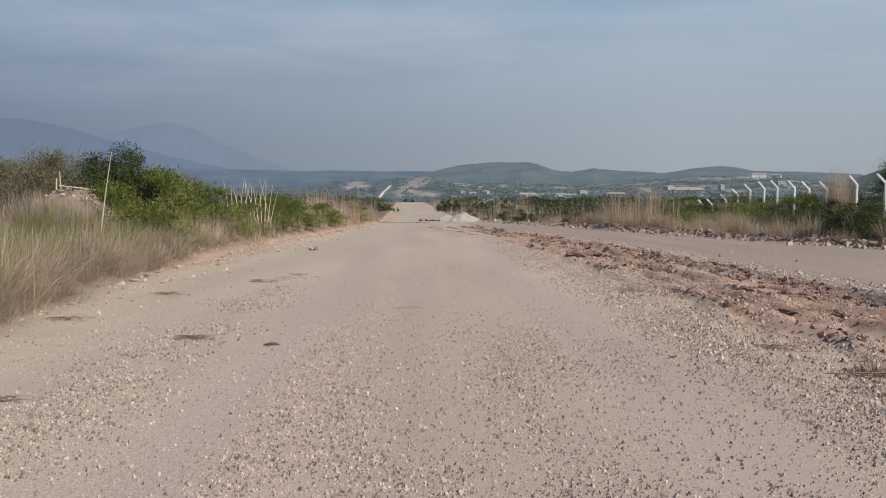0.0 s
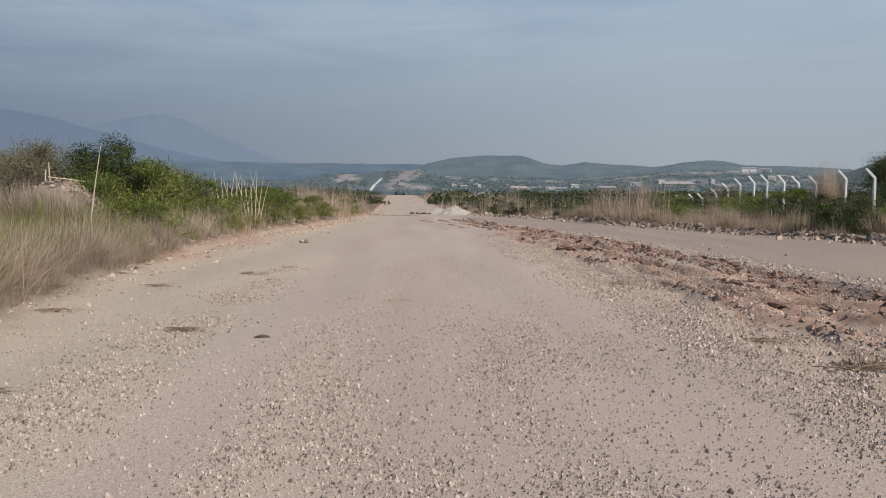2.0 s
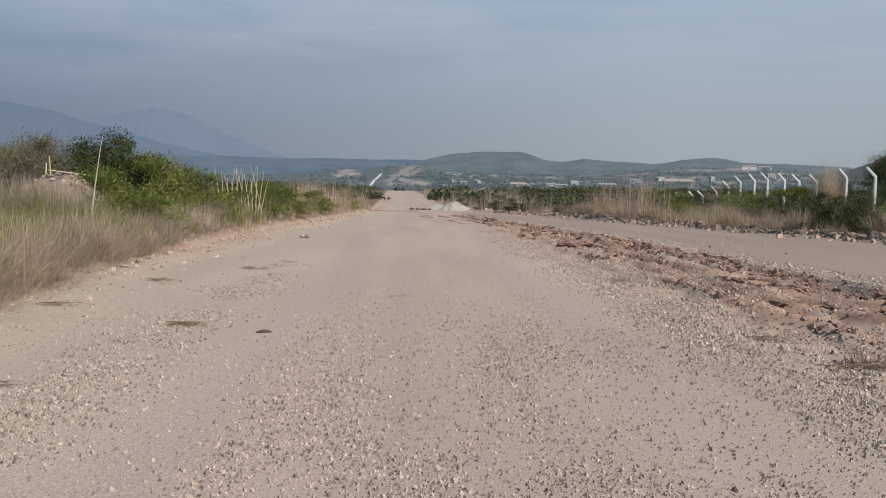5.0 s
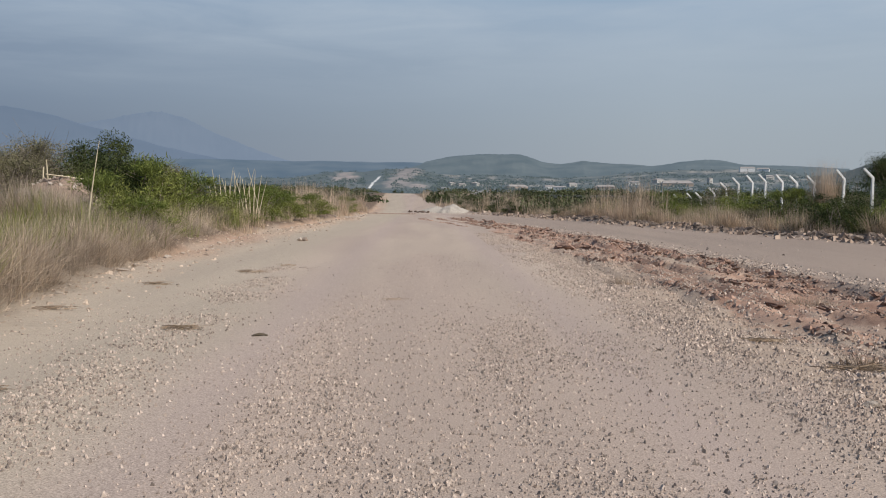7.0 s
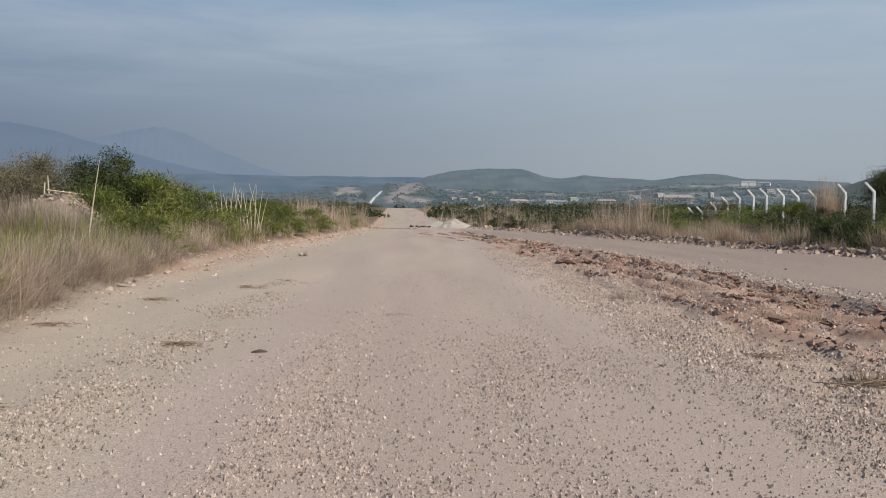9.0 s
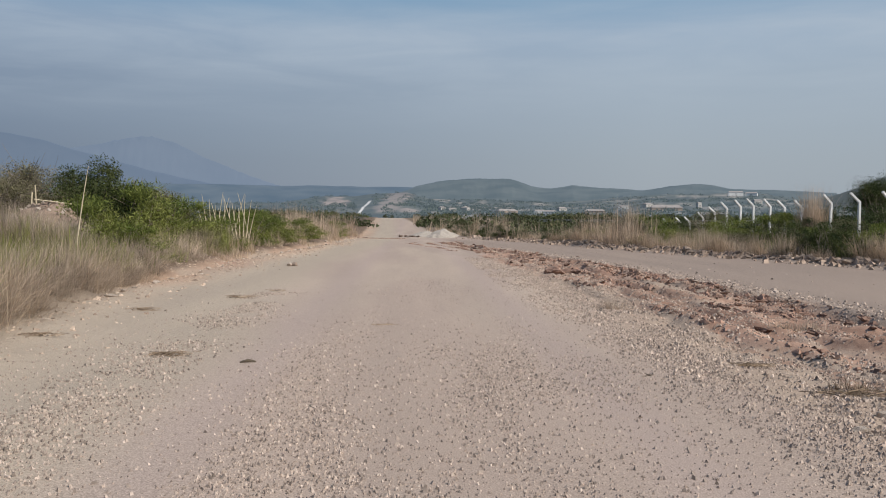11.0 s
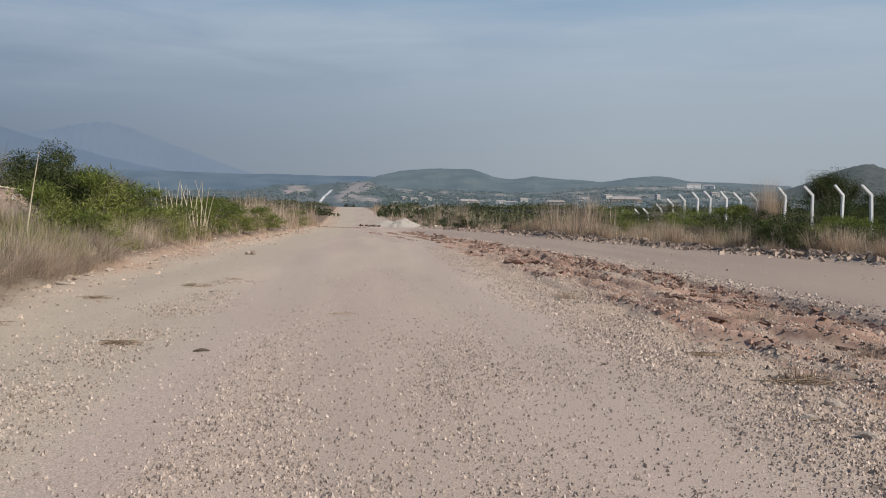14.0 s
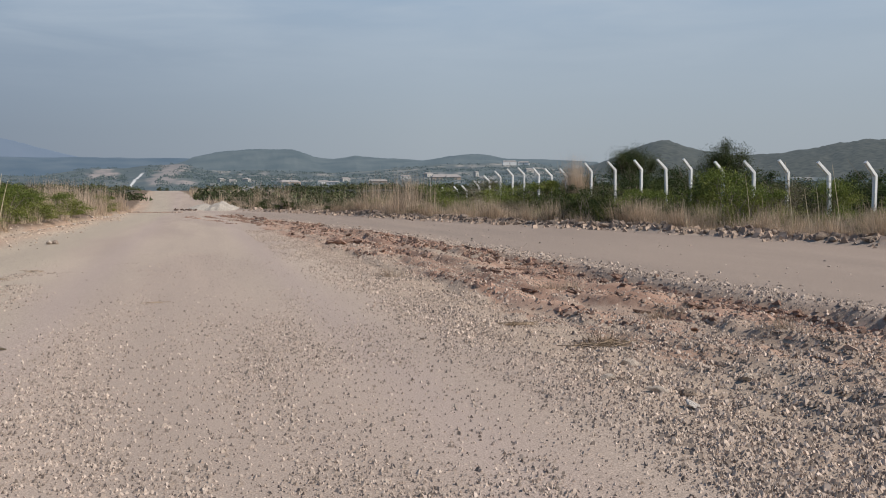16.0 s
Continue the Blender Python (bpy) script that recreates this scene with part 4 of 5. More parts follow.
broom = [plant("broom_shrub", 11 + i, 1.9, 1.5, 5600, 0.115, M_LEAF, M_TWIG, lobes=22, trunk=0.022, upright=1.1, spiky=True, low=0.05, label="bushy green broom shrub among dry grass") for i in range(3)]
dark = [plant("dark_shrub", 31 + i, 2.0, 1.7, 5600, 0.07, M_LEAFD, M_TWIG, lobes=20, trunk=0.03, upright=0.4, low=0.08, label="dense dark green shrub on the verge") for i in range(2)]
olive = [plant("olive_shrub", 41 + i, 2.2, 1.7, 6000, 0.05, M_LEAFG, M_TWIG, lobes=18, trunk=0.03, upright=0.3, low=0.1, twigs=240, label="greyish thorny shrub with sparse leaves", ) for i in range(2)]
small_tree = [plant("small_tree", 51 + i, 3.2, 3.0, 20000, 0.085, M_LEAFD, M_BARK, lobes=26, trunk=0.05, upright=0.2, low=0.25, label="small leafy green tree behind the bank", category="tree") for i in range(2)]
thorn = [plant("thorn_tree", 61 + i, 3.6, 3.0, 18000, 0.07, M_LEAFG, M_TWIG, lobes=30, trunk=0.05, upright=0.2, low=0.3, twigs=420, label="grey thorn tree, nearly leafless", category="tree") for i in range(2)]
mesquite = [plant("mesquite_tree", 71, 3.9, 4.4, 30000, 0.075, M_LEAFD, M_BARK, lobes=44, trunk=0.09, upright=0.1, low=0.62, twigs=120, label="low spreading mesquite tree behind the fence", category="tree"),
            plant("mesquite_tree", 72, 3.4, 4.4, 30000, 0.075, M_LEAFD, M_BARK, lobes=40, trunk=0.09, upright=0.1, low=0.45, twigs=120, label="dense dark mesquite tree behind the fence", category="tree")]

L = lambda y, off: float(left_edge(y)) - off
grow(broom, [
    (0, -8.6, 22.5, 1.25, 0.85), (2, -7.6, 18.2, 0.42, 0.6), (1, -8.3, 16.9, 0.5, 0.6), (0, -7.3, 19.4, 0.5, 0.6), (1, -9.4, 15.4, 0.5, 0.75), (2, -7.4, 14.2, 0.36, 0.75), (0, -8.2, 13.0, 0.3, 0.8), (2, -7.05, 23.8, 0.6, 0.65), (1, -7.7, 20.6, 0.85, 0.8), (2, -8.4, 19.6, 0.8, 0.8), (0, -7.5, 22.6, 0.9, 0.75), (1, -7.4, 26.0, 1.0, 0.75), (1, -9.4, 24.6, 1.3, 0.95), (2, -8.3, 25.5, 1.2, 0.9), (0, -9.0, 27.5, 1.4, 0.95), (1, -7.9, 28.5, 1.25, 0.9), (2, -7.8, 31.0, 1.3, 0.8),
    (0, -7.4, 33.0, 1.0, 0.75), (1, -8.6, 33.5, 1.4, 0.75), (2, -7.1, 36.0, 1.15, 0.7), (0, -7.3, 39.0, 1.25, 0.7), (1, -6.9, 42.0, 1.2, 0.7), (2, -6.9, 45.0, 1.3, 0.7), (0, -6.4, 47.5, 1.2, 0.65), (1, -6.2, 50.5, 1.1, 0.65),
    (2, -7.8, 49.0, 1.2, 0.7), (0, -8.0, 43.0, 1.3, 0.65), (1, -8.8, 38.0, 1.2, 0.65), (2, -10.2, 30.0, 1.3, 0.8), (0, -5.5, 60.0, 0.8, 0.9), (1, -6.9, 34.5, 0.95, 0.7), (2, -6.9, 37.6, 0.95, 0.7), (0, -6.6, 40.6, 1.0, 0.7), (1, -6.5, 44.0, 1.0, 0.7), (2, -6.1, 48.8, 1.0, 0.65), (0, -7.7, 46.8, 1.1, 0.7), (1, -6.0, 52.5, 0.9, 0.65), (2, -7.9, 36.4, 1.1, 0.75), (0, -8.5, 30.4, 1.4, 0.78), (1, -9.0, 32.8, 1.4, 0.78), (2, -8.4, 35.4, 1.35, 0.75), (0, -8.0, 38.4, 1.25, 0.7)], "green shrubs on the bank")
grow(small_tree, [(0, -10.3, 26.8, 0.9, 1.0), (1, -9.4, 29.0, 0.8, 0.85)], "small trees on the bank")
grow(dark, [(0, -8.0, 44.5, 0.9, 0.95), (1, -8.8, 47.0, 1.0, 0.85), (0, -8.9, 31.5, 1.15, 0.85), (1, -9.6, 34.0, 1.15, 0.85), (0, -10.6, 31.0, 1.3, 1.0)], "dark shrubs on the bank")
grow(thorn, [(0, -13.2, 29.0, 0.95, 0.92), (1, -15.2, 28.0, 0.95, 0.82), (0, -12.5, 33.5, 1.0, 0.85), (1, -11.6, 36.0, 1.0, 0.75), (0, -12.4, 40.0, 1.1, 0.75), (1, -17, 32, 1.1, 0.9), (0, -14.2, 31.5, 1.05, 0.9), (1, -13.6, 34.5, 1.0, 0.9)], "grey thorn trees")
grow(olive, [(0, -11.6, 20.5, 1.0, 0.95), (1, -11.3, 22.0, 0.6, 0.6), (1, -10.8, 21.8, 0.5, 0.7), (0, -10.3, 21.6, 0.42, 0.7), (1, -9.9, 21.9, 0.5, 0.8), (0, -11.0, 22.3, 0.55, 0.85), (0, -10.2, 22.4, 0.4, 0.85), (0, -9.6, 21.6, 0.42, 0.5), (1, -12.8, 22.5, 1.2, 1.05), (0, -10.9, 18.0, 0.8, 0.8), (1, -11.9, 24.6, 1.2, 1.0), (0, -13.0, 27.0, 1.3, 1.0), (1, -14.6, 26.5, 1.3, 1.05), (1, -13.8, 25.0, 1.3, 1.0), (0, -7.9, 24.0, 0.7, 0.7), (0, -7.5, 29.4, 0.7, 0.7), (1, -7.3, 37.5, 0.8, 0.7), (0, -11.5, 34.0, 1.4, 1.0), (1, -10.6, 38.5, 1.4, 1.0)], "grey shrubs on the bank")

right = []
ys = [14.5, 16, 17.5, 19, 20.6, 22.2, 24, 25.6, 27.4, 29, 31, 33, 35, 37, 39, 41.5, 44, 47, 50, 54]
for i, y in enumerate(ys):
    bx = float(berm_edge(y))
    right.append((i % 3, bx + 2.4 + 0.9 * ((i * 37) % 10) / 10, y, 0.95 + 0.35 * ((i * 53) % 10) / 10, 0.65 + 0.25 * ((i * 29) % 10) / 10))
    right.append(((i + 1) % 3, bx + 4.2 + 1.2 * ((i * 71) % 10) / 10, y + 0.8, 1.2 + 0.3 * ((i * 31) % 10) / 10, 0.75 + 0.25 * ((i * 43) % 10) / 10))
extra = [copy_thing(b, pose(0, 0, -60)) for b in broom]
oliver = [copy_thing(b, pose(0, 0, -60)) for b in olive]
grow(oliver, [(i % 2, x, y, sc * 0.95, sz) for i, (k, x, y, sc, sz) in enumerate(right) if (i * 7) % 10 < 3], "grey shrubs below the fence")
deep = [(i % 2, x, y, sc * 0.9, sz * 0.9) for i, (k, x, y, sc, sz) in enumerate(right) if (i * 7) % 10 in (3, 5, 8)]
right = [p for i, p in enumerate(right) if (i * 7) % 10 in (4, 6, 7, 9)]
grow(extra, right, "green shrubs below the fence")
darkr = [copy_thing(b, pose(0, 0, -60)) for b in dark]
grow(darkr, [(1, 15.1, 32.4, 0.95, 0.85), (0, 15.4, 31.0, 1.0, 0.85), (1, 15.9, 29.8, 0.95, 0.85), (0, 16.6, 32.0, 1.1, 0.9), (0, 16.2, 28.5, 0.95, 0.9), (1, 16.7, 26.6, 0.85, 0.9), (0, 19.0, 25.0, 1.0, 0.95), (1, 22.4, 26.5, 1.2, 0.95), (0, 22.8, 23.0, 1.2, 0.95), (1, 22.6, 30.5, 1.3, 0.9), (0, 22.8, 35.0, 1.3, 0.95), (1, 22.8, 40.0, 1.3, 0.9), (0, 21.5, 19.5, 1.1, 0.95), (1, 11.8, 44.5, 0.7, 0.7), (0, 22.5, 19.5, 1.5, 1.0), (1, 21.5, 45.5, 1.3, 0.9),
    (0, 21.4, 28.6, 1.2, 1.0), (1, 21.4, 24.6, 1.2, 1.0), (0, 21.6, 32.6, 1.3, 1.0), (1, 21.5, 37.5, 1.3, 1.05), (0, 21.6, 43.0, 1.3, 1.0), (1, 21.4, 48.5, 1.3, 1.0), (0, 21.2, 21.3, 1.2, 1.0),
    (0, 9.2, 56.0, 0.8, 0.7), (1, 12.6, 47.0, 1.0, 0.8), (0, 13.2, 50.0, 1.2, 0.8), (1, 11.0, 58.0, 1.2, 0.8), (0, 8.2, 66.0, 1.2, 0.7), (1, 13.8, 40.5, 0.9, 0.7), (0, 6.6, 64.0, 1.0, 0.7), (1, 5.9, 70.0, 1.1, 0.75), (0, 7.6, 70.0, 1.2, 0.8), (1, 5.4, 77.0, 1.2, 0.8), (0, 9.6, 62.0, 1.2, 0.75), (1, 10.6, 54.0, 1.1, 0.75), (0, 4.6, 84.0, 1.3, 0.8), (0, -6.7, 201, 0.8, 0.8), (1, -5.2, 201, 0.7, 0.8)], "dark shrubs near the fence")
hedge = [(k % 2, 22.6 + 1.9 * ((k * 7) % 10) / 10, 16.0 + 1.55 * k, 1.05 + 0.25 * ((k * 3) % 7) / 7, 0.80 + 0.2 * ((k * 5) % 9) / 9) for k in range(21)]
hedge += [(k % 2, 26.0 + 2.5 * ((k * 3) % 10) / 10, 17.0 + 2.4 * k, 1.25 + 0.25 * ((k * 3) % 7) / 7, 0.82 + 0.2 * ((k * 7) % 9) / 9) for k in range(15)]
grow([copy_thing(b, pose(0, 0, -60)) for b in dark], [p for i, p in enumerate(hedge) if i % 3], "dark shrubs near the fence")
grow([copy_thing(b, pose(0, 0, -60)) for b in broom[:2]], [p for i, p in enumerate(hedge) if i % 3 == 0], "green shrubs behind the fence")
grow([copy_thing(b, pose(0, 0, -60)) for b in dark], deep, "dark shrubs near the fence")
grow(mesquite, [(1, 46.0, 66.0, 1.3, 1.14), (0, 38.5, 68.5, 1.25, 1.05)], "mesquite trees behind the fence")


# ---- fence ----
w = 0.057
prof = [(0.0, -0.4), (0.0, 2.06), (-0.41, 2.49)]


def post_piece(name, idx):
    """A stretch of the bent post between two of its mitred rings."""
    bm = bmesh.new()
    rings = []
    for i in idx:
        px, pz = prof[i]
        lean_a = (0.0, 22.0, 44.0)[i]
        t = w * (1.06 if i == 1 else 0.86 if i == 2 else 1.0)
        nx_, nz_ = math.cos(radians(lean_a)), math.sin(radians(lean_a))
        d = w * (0.86 if i == 2 else 1.0)
        rings.append([bm.verts.new((px + s1 * nx_ * t, s2 * d, pz + s1 * nz_ * t)) for s1, s2 in ((-1, -1), (1, -1), (1, 1), (-1, 1))])
    for a, b in zip(rings, rings[1:]):
        for k in range(4):
            bm.faces.new((a[k], a[(k + 1) % 4], b[(k + 1) % 4], b[k]))
    bm.faces.new((rings[0] if 0 in idx else rings[-1]))
    long_edges = [e for e in bm.edges if abs(e.verts[0].co.z - e.verts[1].co.z) > 0.3]
    bmesh.ops.bevel(bm, geom=long_edges, offset=0.012, segments=1, affect="EDGES")
    bmesh.ops.recalc_face_normals(bm, faces=bm.faces[:])
    me = bpy.data.meshes.new(name)
    bm.to_mesh(me)
    bm.free()
    me.materials.append(M_POST)
    return me


post_me, arm_me = post_piece("post", (0, 1)), post_piece("arm", (1, 2))
fence = tagged(new("fence"), "row of white concrete fence posts with arms bent towards the road", "fence")
fence.matrix_world = pose(20, 40, hz(20, 40))
POST_Y = [12.8, 15.0, 17.1, 19.2, 21.16, 23.0, 25.15, 27.0, 28.95, 31.2, 33.0, 35.3, 37.8, 40.5, 43.5, 45.4, 47.5, 49.8, 51.9, 54.1, 56.1, 58.6, 61.4, 63.7, 66.8]
POST_TOP = ([12, 21.3, 23.4, 25.3, 29.2, 31.3, 33, 40, 43.5, 45.5, 50, 54, 56, 58.6, 61.4, 67], [2.24, 2.29, 2.38, 2.49, 2.56, 2.76, 2.82, 2.92, 2.69, 2.75, 2.94, 2.83, 2.57, 2.2, 1.9, 1.76])
for i, y in enumerate(POST_Y):
    p = part("post", post_me, M_POST, fence)
    part("arm", arm_me, M_POST, p)
    p.matrix_world = pose(20.34, y, float(np.interp(y, *POST_TOP)) - 2.5, ((i * 17) % 5 - 2) * 0.7, ((i * 23) % 5 - 2) * 0.8, ((i * 31) % 7 - 3) * 2.0)


# ---- far country: scrub and houses ----
def far_scrub(n, d0, d1, az0, az1, seed, size, k, fine, mat):
    r = np.random.default_rng(seed)
    d = d0 * (d1 / d0) ** r.uniform(0, 1, n)
    az = np.radians(r.uniform(az0, az1, n))
    x, y = d * np.sin(az), d * np.cos(az)
    keep = (fbm(x * 0.02, y * 0.02, seed) > 0.42) & ~((np.abs(np.degrees(az) + 1.5) < 1.7) & (d < 330)) & ~(np.abs(np.degrees(az) - np.interp(d, [700, 1480], [-2.5, -0.6])) < 0.45) & ~(np.hypot((np.degrees(az) + 5.1) / 1.3, (d - 1270) / 150) < 0.9)
    keep &= ~((np.abs(np.degrees(az) + 0.4) < 0.9) & (np.abs(d - 640) < 90)) & ~((np.abs(np.degrees(az) + 3.3) < 0.6) & (d > 500))
    keep &= ~((y < 75) & (x > 0) & (x < 24.5))
    keep &= ~((y < 110) & (x < berm_edge(y) + 8) & (x > left_edge(y) - 8))
    x, y, d = x[keep], y[keep], d[keep]
    n = len(x)
    s = size * r.uniform(0.5, 1.4, n) * (0.7 + 0.3 * np.minimum(d / 400, 2))
    o = r.normal(0, 1, (n, k, 3))
    o /= np.linalg.norm(o, axis=2)[..., None]
    o *= r.uniform(0.3, 1, (n, k, 1)) ** 0.5
    o[..., 2] = np.abs(o[..., 2]) * 0.75
    pts = np.stack([x, y, height(x, y)], -1)[:, None] + o * s[:, None, None]
    pts = pts.reshape(-1, 3)
    sz = np.repeat(s, k) * fine
    a = r.normal(0, 1, (len(pts), 3, 3)) * sz[:, None, None] * 0.7
    v = pts[:, None] + a
    return mesh_from("scrub", v.reshape(-1, 3), np.arange(len(pts) * 3).reshape(-1, 3), mat)


stuff("scrub", far_scrub(800, 33, 95, 28, 62, 8, 1.15, 130, 0.12, M_MIDTREE), "low green-grey scrub on the field behind the fence", "scrub")
stuff("scrub", far_scrub(2300, 88, 270, -14, 32, 5, 1.7, 60, 0.16, M_MIDTREE), "green-grey scrub and low trees across the valley", "scrub")
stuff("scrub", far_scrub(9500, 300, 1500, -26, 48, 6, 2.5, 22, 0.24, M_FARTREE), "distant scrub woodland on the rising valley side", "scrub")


def house(az, d, wdt, dep, hgt, wall, turn, windows=2, label="small pale house among scrub far across the valley"):
    x, y = polar(az, d)
    h = tagged(new("house"), label, "house", "far houses")
    h.matrix_world = pose(x, y, hz(x, y) - 0.3, 0, 0, -az + turn)

    def box(name, cx, cy, cz, sx, sy, sz, mat, parent=h):
        b = bmesh.new()
        bmesh.ops.create_cube(b, size=1.0, matrix=Matrix.LocRotScale((cx, cy, cz), None, (sx, sy, sz)))
        return part(name, b, mat, parent)
    body = box("wall", 0, 0, hgt / 2, wdt, dep, hgt, wall)
    b = bmesh.new()
    hx, hy, rise, hip = wdt / 2 + 0.35, dep / 2 + 0.35, dep * 0.2, min(wdt, dep) * 0.2
    eave = [b.verts.new((sx * hx, sy * hy, hgt)) for sx, sy in ((-1, -1), (1, -1), (1, 1), (-1, 1))]
    top = [b.verts.new((sx * (hx - hip), 0, hgt + rise)) for sx in (-1, 1)]
    for f in ((eave[0], eave[1], top[1], top[0]), (eave[2], eave[3], top[0], top[1]), (eave[1], eave[2], top[1]), (eave[3], eave[0], top[0]), tuple(eave[::-1])):
        b.faces.new(f)
    part("roof", b, M_ROOF, h)
    for i in range(windows):
        cx = (i + 0.5) / windows * wdt - wdt / 2
        box("window", cx, -dep / 2 - 0.03, hgt * 0.55, min(1.4, wdt / windows * 0.4), 0.08, 1.2, M_DARK)
    box("door", wdt * 0.02, -dep / 2 - 0.03, 1.05, 1.0, 0.08, 2.1, M_DARK)


house(21.1, 1380, 22, 9, 6.0, M_WHITE, 8, 1, "long white building on the far rise")
house(22.05, 1385, 18, 9, 4.5, M_WHITE, -6, 1, "second long white building on the far rise")
house(22.4, 1000, 9, 8, 4, M_WALL, 24)
house(16.8, 760, 26, 13, 3.2, M_ADOBE, 8, 3, "long brown building with a low grey roof across the valley")
house(18.85, 800, 3.5, 4, 6, M_WALL, 34, 1, "narrow white tower house across the valley")
house(15.6, 900, 10, 7, 3.5, M_WALL, 46)
house(12.2, 820, 18, 8, 2.2, M_ADOBE, 0, 4, "long low adobe building across the valley")
house(10.0, 900, 9, 7, 3.2, M_WALL, 26)
house(14.05, 900, 11, 6, 3.0, M_WHITE, 10)
house(6.3, 760, 18, 9, 2.4, M_ADOBE, 25, 3, "long tan house on the valley side")
house(8.5, 800, 10, 6, 3.0, M_WHITE, 12)
house(9.2, 790, 11, 6, 3.0, M_WHITE, -10)
house(3.5, 760, 6, 6, 3.0, M_WALL, 64)
house(2.6, 700, 6, 5, 2.6, M_WALL, 14)
house(1.9, 760, 5, 5, 2.8, M_WALL, 34)


# ---- litter on the road and verges ----
def litter(x, y, n, length, spreadx, label, seed, hgt=0.04, mat=None, name="straw_wisp", turn=0.0):
    """A flattened bunch of dry straw."""
    r = np.random.default_rng(seed)
    pieces = []
    for i in range(n):
        a = r.normal(turn, 0.8)
        c = np.array((r.normal(0, spreadx), r.normal(0, spreadx * 0.35), r.uniform(0.004, hgt)))
        d = np.array((math.cos(a), math.sin(a), r.normal(0, 0.12))) * length * r.uniform(0.15, 0.75) * 0.5
        d[2] = min(abs(d[2]), hgt)
        pieces.append(tube(c - d * (1, 1, 0), c + d, 0.004, 0.002, 3))
    v, f = join(pieces)
    ob = new(name, mesh_from(name, v, f, mat or M_STRAW))
    ob.matrix_world = pose(x, y, hz(x, y))
    return tagged(ob, label, "dry plant", "litter on the road")


litter(-2.66, 9.32, 60, 0.34, 0.11, "flattened bunch of brown straw on the road", 1)
litter(-3.25, 6.36, 24, 0.20, 0.07, "flattened bunch of brown straw on the road", 2)
litter(3.62, 8.84, 60, 0.32, 0.10, "flattened bunch of reddish straw in the gravel", 3)
litter(4.03, 7.40, 80, 0.42, 0.16, "flattened bunch of brown straw in the gravel", 4)
litter(-3.3, 16.2, 40, 0.4, 0.13, "flattened bunch of brown straw on the road", 5)
litter(-2.85, 17.7, 20, 0.3, 0.08, "thin dry twigs lying on the road", 6)
litter(-0.38, 12.1, 5, 0.5, 0.06, "thin dry stick lying on the road", 7, 0.015)
litter(-4.6, 10.6, 40, 0.36, 0.12, "flattened bunch of brown straw by the bank", 8)
litter(-4.4, 14.0, 40, 0.4, 0.14, "flattened bunch of brown straw by the bank", 12)
# a single bark strip
bm = bmesh.new()
bmesh.ops.create_cube(bm, size=1.0)
bmesh.ops.subdivide_edges(bm, edges=bm.edges[:], cuts=3)
for v in bm.verts:
    v.co = Vector((v.co.x * 0.17, v.co.y * 0.06 * (1 - 1.2 * v.co.x ** 2), v.co.z * 0.012 + 0.012 + 0.012 * math.cos(v.co.x * 5)))
bark = new("bark_strip")
bark.matrix_world = pose(-1.73, 8.9, hz(-1.73, 8.9), 0, 0, 12)
part("strip", bm, M_BARK, bark)
tagged(bark, "curled strip of grey bark lying on the road", "bark")


def dry_tuft(x, y, s, label, seed, mat):
    n = 240
    r = np.random.default_rng(seed)
    xs, ys_ = x + r.normal(0, 0.09 * s, n) * 1.6, y + r.normal(0, 0.06 * s, n)
    ob = new("dry_tuft", blades("dry_tuft", xs, ys_, np.arctan2(ys_ - y, xs - x), r.uniform(0.12, 0.32, n) * s, 0.006, 0.7, mat, droop=0.9))
    return tagged(ob, label, "dry plant", "dry tufts on the median")


dry_tuft(5.6, 12.1, 1.0, "matted tuft of dark dry grass on the median", 21, M_DRYGREY)
dry_tuft(5.85, 12.15, 0.9, "matted tuft of dark dry grass on the median", 22, M_DRYGREY)
dry_tuft(5.7, 9.1, 0.85, "flattened tuft of dark dry grass on the median", 23, M_DRYGREY)
dry_tuft(6.05, 7.25, 0.8, "flattened tuft of dark dry grass on the median", 24, M_DRYGREY)
dry_tuft(3.5, 14.5, 0.9, "small tuft of dry grass in the gravel", 25, M_DRYGREY)
dry_tuft(4.1, 7.6, 0.6, "small tuft of dry grass in the gravel", 26, M_STRAW)


# tall dry stalks
def stalk(x, y, top, lean, label, seed, thick=0.018):
    z0 = hz(x, y)
    hgt = top - z0
    rings, ang = [], np.arange(6) * np.pi / 3
    for t in np.linspace(0, 1, 13):
        c = np.array((lean * hgt * t ** 1.3, 0.03 * math.sin(t * 3 + seed), hgt * t))
        rad = thick * (1 - 0.78 * t) * (1 + 0.22 * math.sin(t * 31 + seed))
        rings.append(c + np.stack([np.cos(ang) * rad, np.sin(ang) * rad, ang * 0], 1))
    k = np.arange(6)
    quad = np.stack([k, (k + 1) % 6, (k + 1) % 6 + 6, k + 6], 1)
    v, f = np.concatenate(rings), np.concatenate([quad + 6 * i for i in range(12)])
    ob = new("dry_stalk", mesh_from("dry_stalk", v, f, M_STALK))
    ob.matrix_world = pose(x, y, z0 - 0.03)
    return tagged(ob, label, "stalk", "dry stalks")


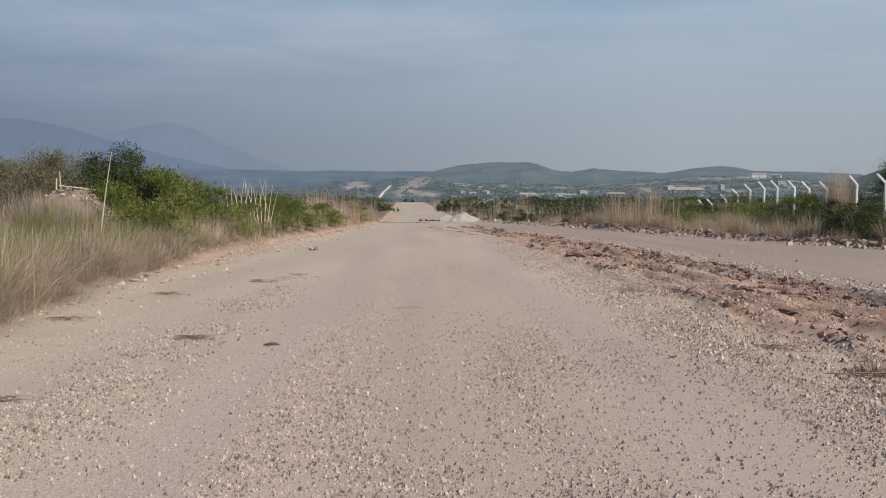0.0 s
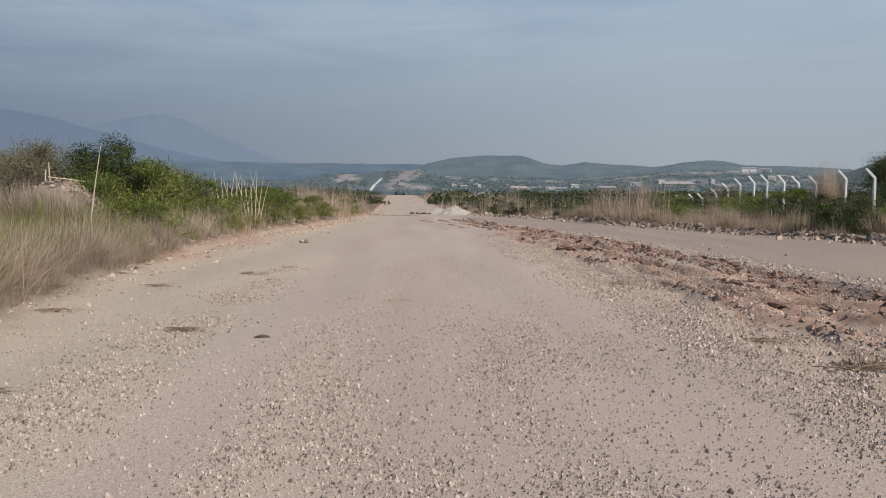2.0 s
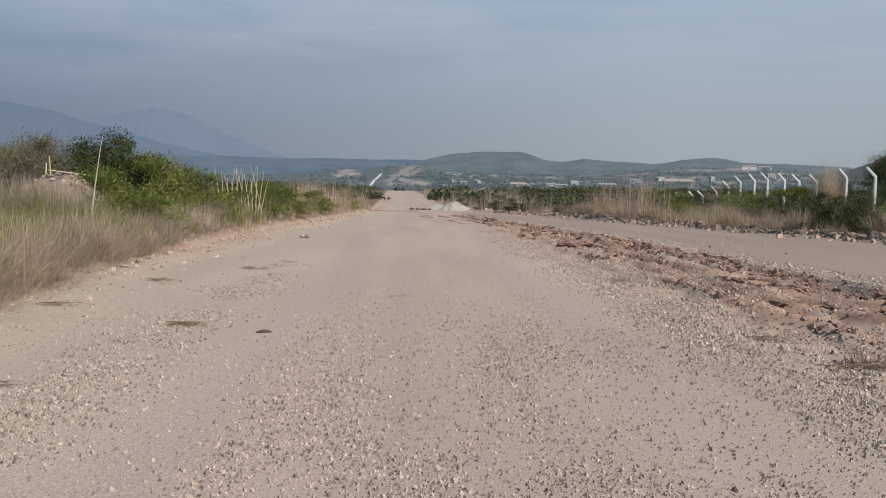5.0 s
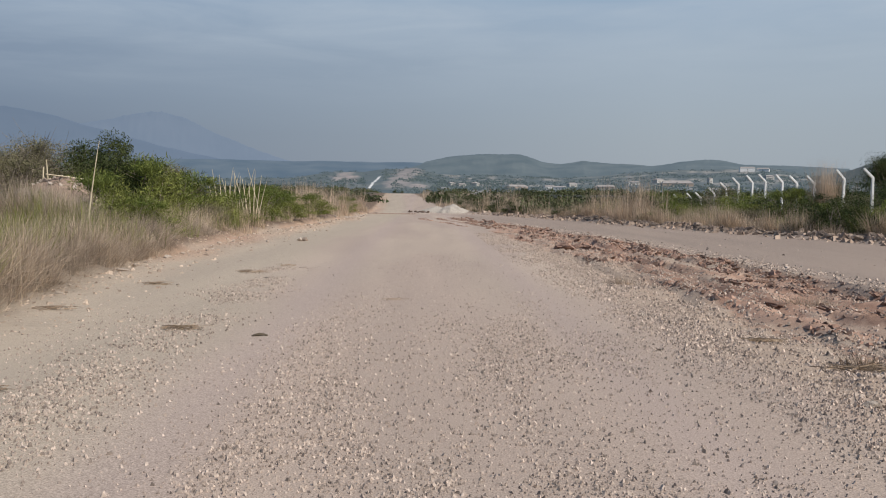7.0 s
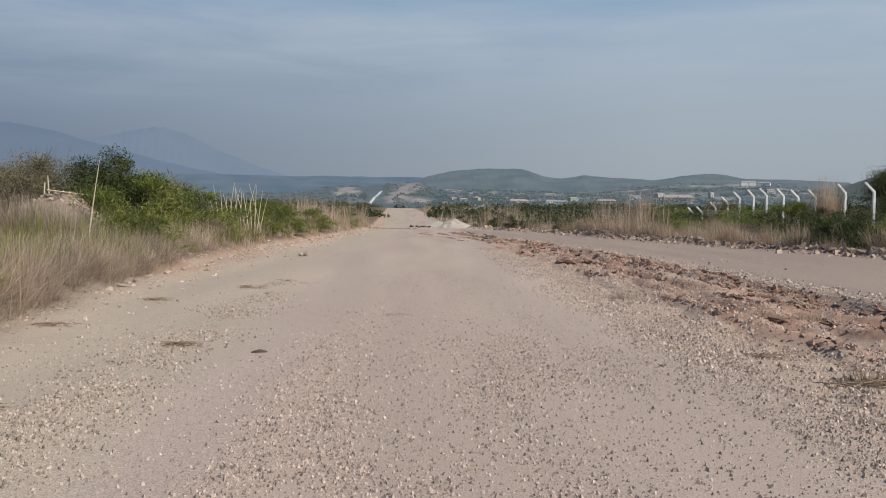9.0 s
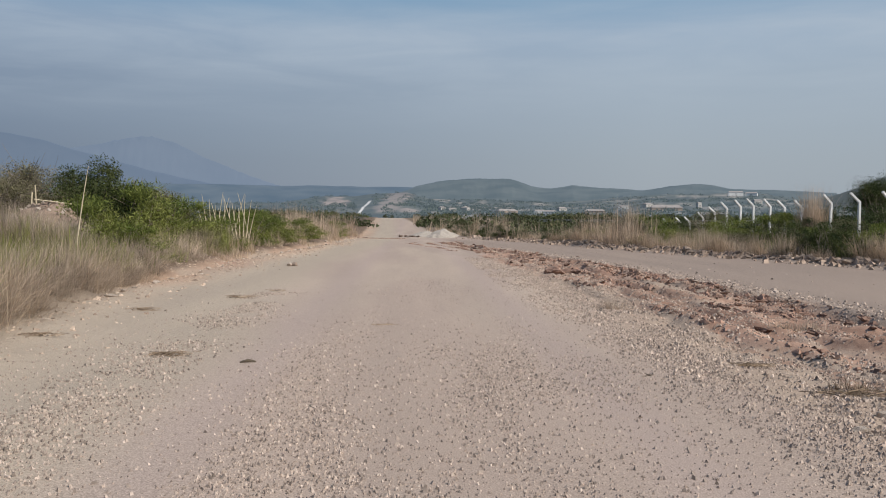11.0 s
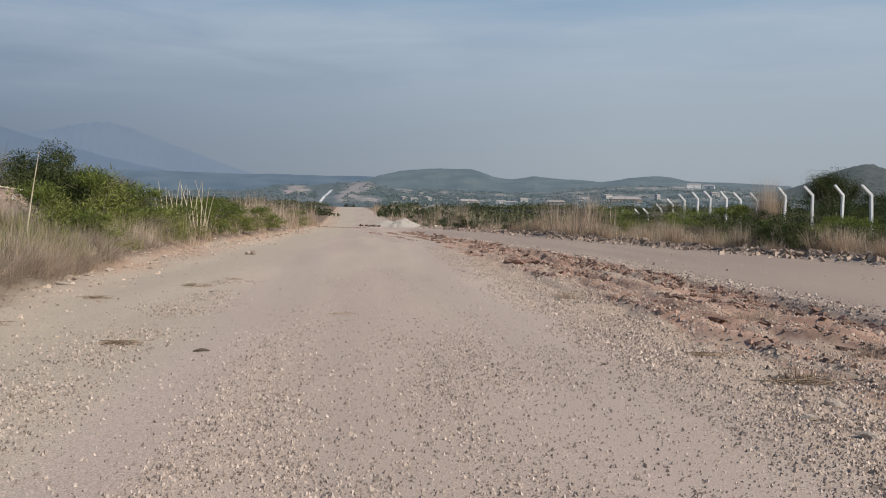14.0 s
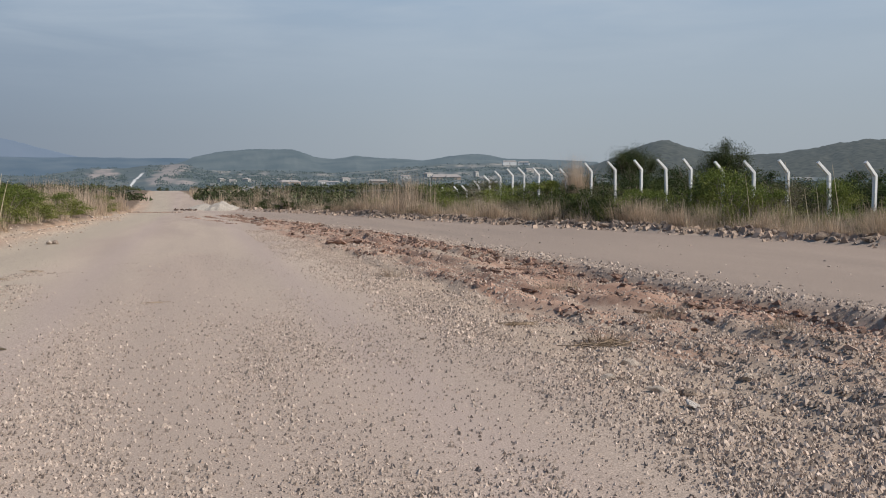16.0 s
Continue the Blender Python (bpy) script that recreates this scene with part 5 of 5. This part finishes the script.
stalk(-7.48, 18.8, 2.68, 0.15, "tall single pale dry stalk rising from the bank", 1, 0.026)
for i in range(19):
    y = 34.5 + ((i * 37) % 12) * 0.25
    az = -13.7 + i * 0.155
    stalk(y * math.tan(radians(az)), y, 2.0 + 0.65 * ((i * 5) % 7) / 6, 0.09 * ((i * 7) % 6 - 2.5), "pale dry agave-like stalk in a clump on the bank", 10 + i, 0.028)
for i, (az, d, top) in enumerate([(36.9, 27.5, 1.9), (39.4, 27, 2.3), (42.1, 26, 2.2), (40.4, 26, 1.5), (33.0, 29, 1.2), (37.8, 28, 1.3), (41.0, 27, 1.6)]):
    x, y = polar(az, d)
    stalk(x, y, top, 0.07 * ((i * 5) % 5 - 2), "tall pale dry stalk standing below the fence", 40 + i, 0.014)

# low mound of earth and stones on the bank
MX, MY, MH, MW = -10.2, 23.8, 1.38, 2.5
mound_rocks = [rock_mesh("mound_stone", M_PALE, 400 + i) for i in range(3)] + [rock_mesh("mound_stone", M_RUBBLE, 420)]


def mound_top(u, v):
    """Height of the mound over its foot at offsets u, v from its middle."""
    rr = math.hypot(u / MW, v / MW)
    k = max(0.0, 1 - rr)
    k = k * k * (3 - 2 * k)
    lump = noise.noise(Vector((u * 1.1, v * 1.1, 3.0))) * 0.22 + noise.noise(Vector((u * 3.3, v * 3.3, 7.0))) * 0.06
    return MH * k + lump * min(1.0, k * 2) - 0.06


bm = bmesh.new()
bmesh.ops.create_grid(bm, x_segments=60, y_segments=60, size=1.0)
for v in bm.verts:
    v.co = Vector((v.co.x * MW, v.co.y * MW, mound_top(v.co.x * MW, v.co.y * MW) + 0.015 * noise.noise(v.co * 22.0)))
mme = bpy.data.meshes.new("earth_mound")
bm.to_mesh(mme)
bm.free()
mme.materials.append(material("pink_earth", (0.22, 0.155, 0.115), (0.36, 0.265, 0.20), scale=2.0, bump=0.03, bump_scale=11.0, fine=0.3))
mound = new("earth_mound", mme)
mound.matrix_world = pose(MX, MY, hz(MX, MY))
tagged(mound, "low mound of pinkish earth and pale stones on the bank", "mound")
for i in range(44):
    a, rr = i * 2.4, 0.1 + 1.6 * ((i * 37) % 44) / 44
    u, v = rr * math.cos(a), -abs(rr * math.sin(a)) + 0.1
    ob = new("mound_stone", mound_rocks[i % 4])
    s = 0.03 + 0.05 * ((i * 13) % 7) / 7
    ob.matrix_world = pose(MX + u, MY + v, hz(MX, MY) + mound_top(u, v) + s * 0.2, i * 20, i * 31, i * 50) @ Matrix.Diagonal((s * 1.5, s, s * 0.8, 1))
    tagged(ob, "pale stone lying on the earth mound", "stone", "stones on the mound")

for i, (dx, tall) in enumerate(((-0.36, 0.42), (-0.22, 0.56))):
    bm = bmesh.new()
    bmesh.ops.create_cone(bm, cap_ends=True, segments=7, radius1=0.022, radius2=0.018, depth=tall + 0.4, matrix=Matrix.Translation((0, 0, (tall - 0.4) / 2)))
    me = bpy.data.meshes.new("wooden_stake")
    bm.to_mesh(me)
    bm.free()
    me.materials.append(M_STALK)
    st = new("wooden_stake", me)
    st.matrix_world = pose(MX - 0.1 + dx, MY + 0.1, hz(MX, MY) + mound_top(dx - 0.1, 0.1), 3 * i, 4 - 6 * i, 0)
    tagged(st, "weathered wooden stake on the earth mound", "stake", "stakes on the mound")
bm = bmesh.new()
bmesh.ops.create_cube(bm, size=1.0, matrix=Matrix.Diagonal((1.0, 0.08, 0.03, 1)))
bmesh.ops.bevel(bm, geom=bm.edges[:], offset=0.012, segments=1, affect="EDGES")
me = bpy.data.meshes.new("plank")
bm.to_mesh(me)
bm.free()
me.materials.append(M_STALK)
pl = new("plank", me)
pl.matrix_world = pose(MX + 0.25, MY - 0.15, hz(MX, MY) + mound_top(0.25, -0.15) + 0.05, 0, 7, 6)
tagged(pl, "pale weathered plank lying on the earth mound", "plank")
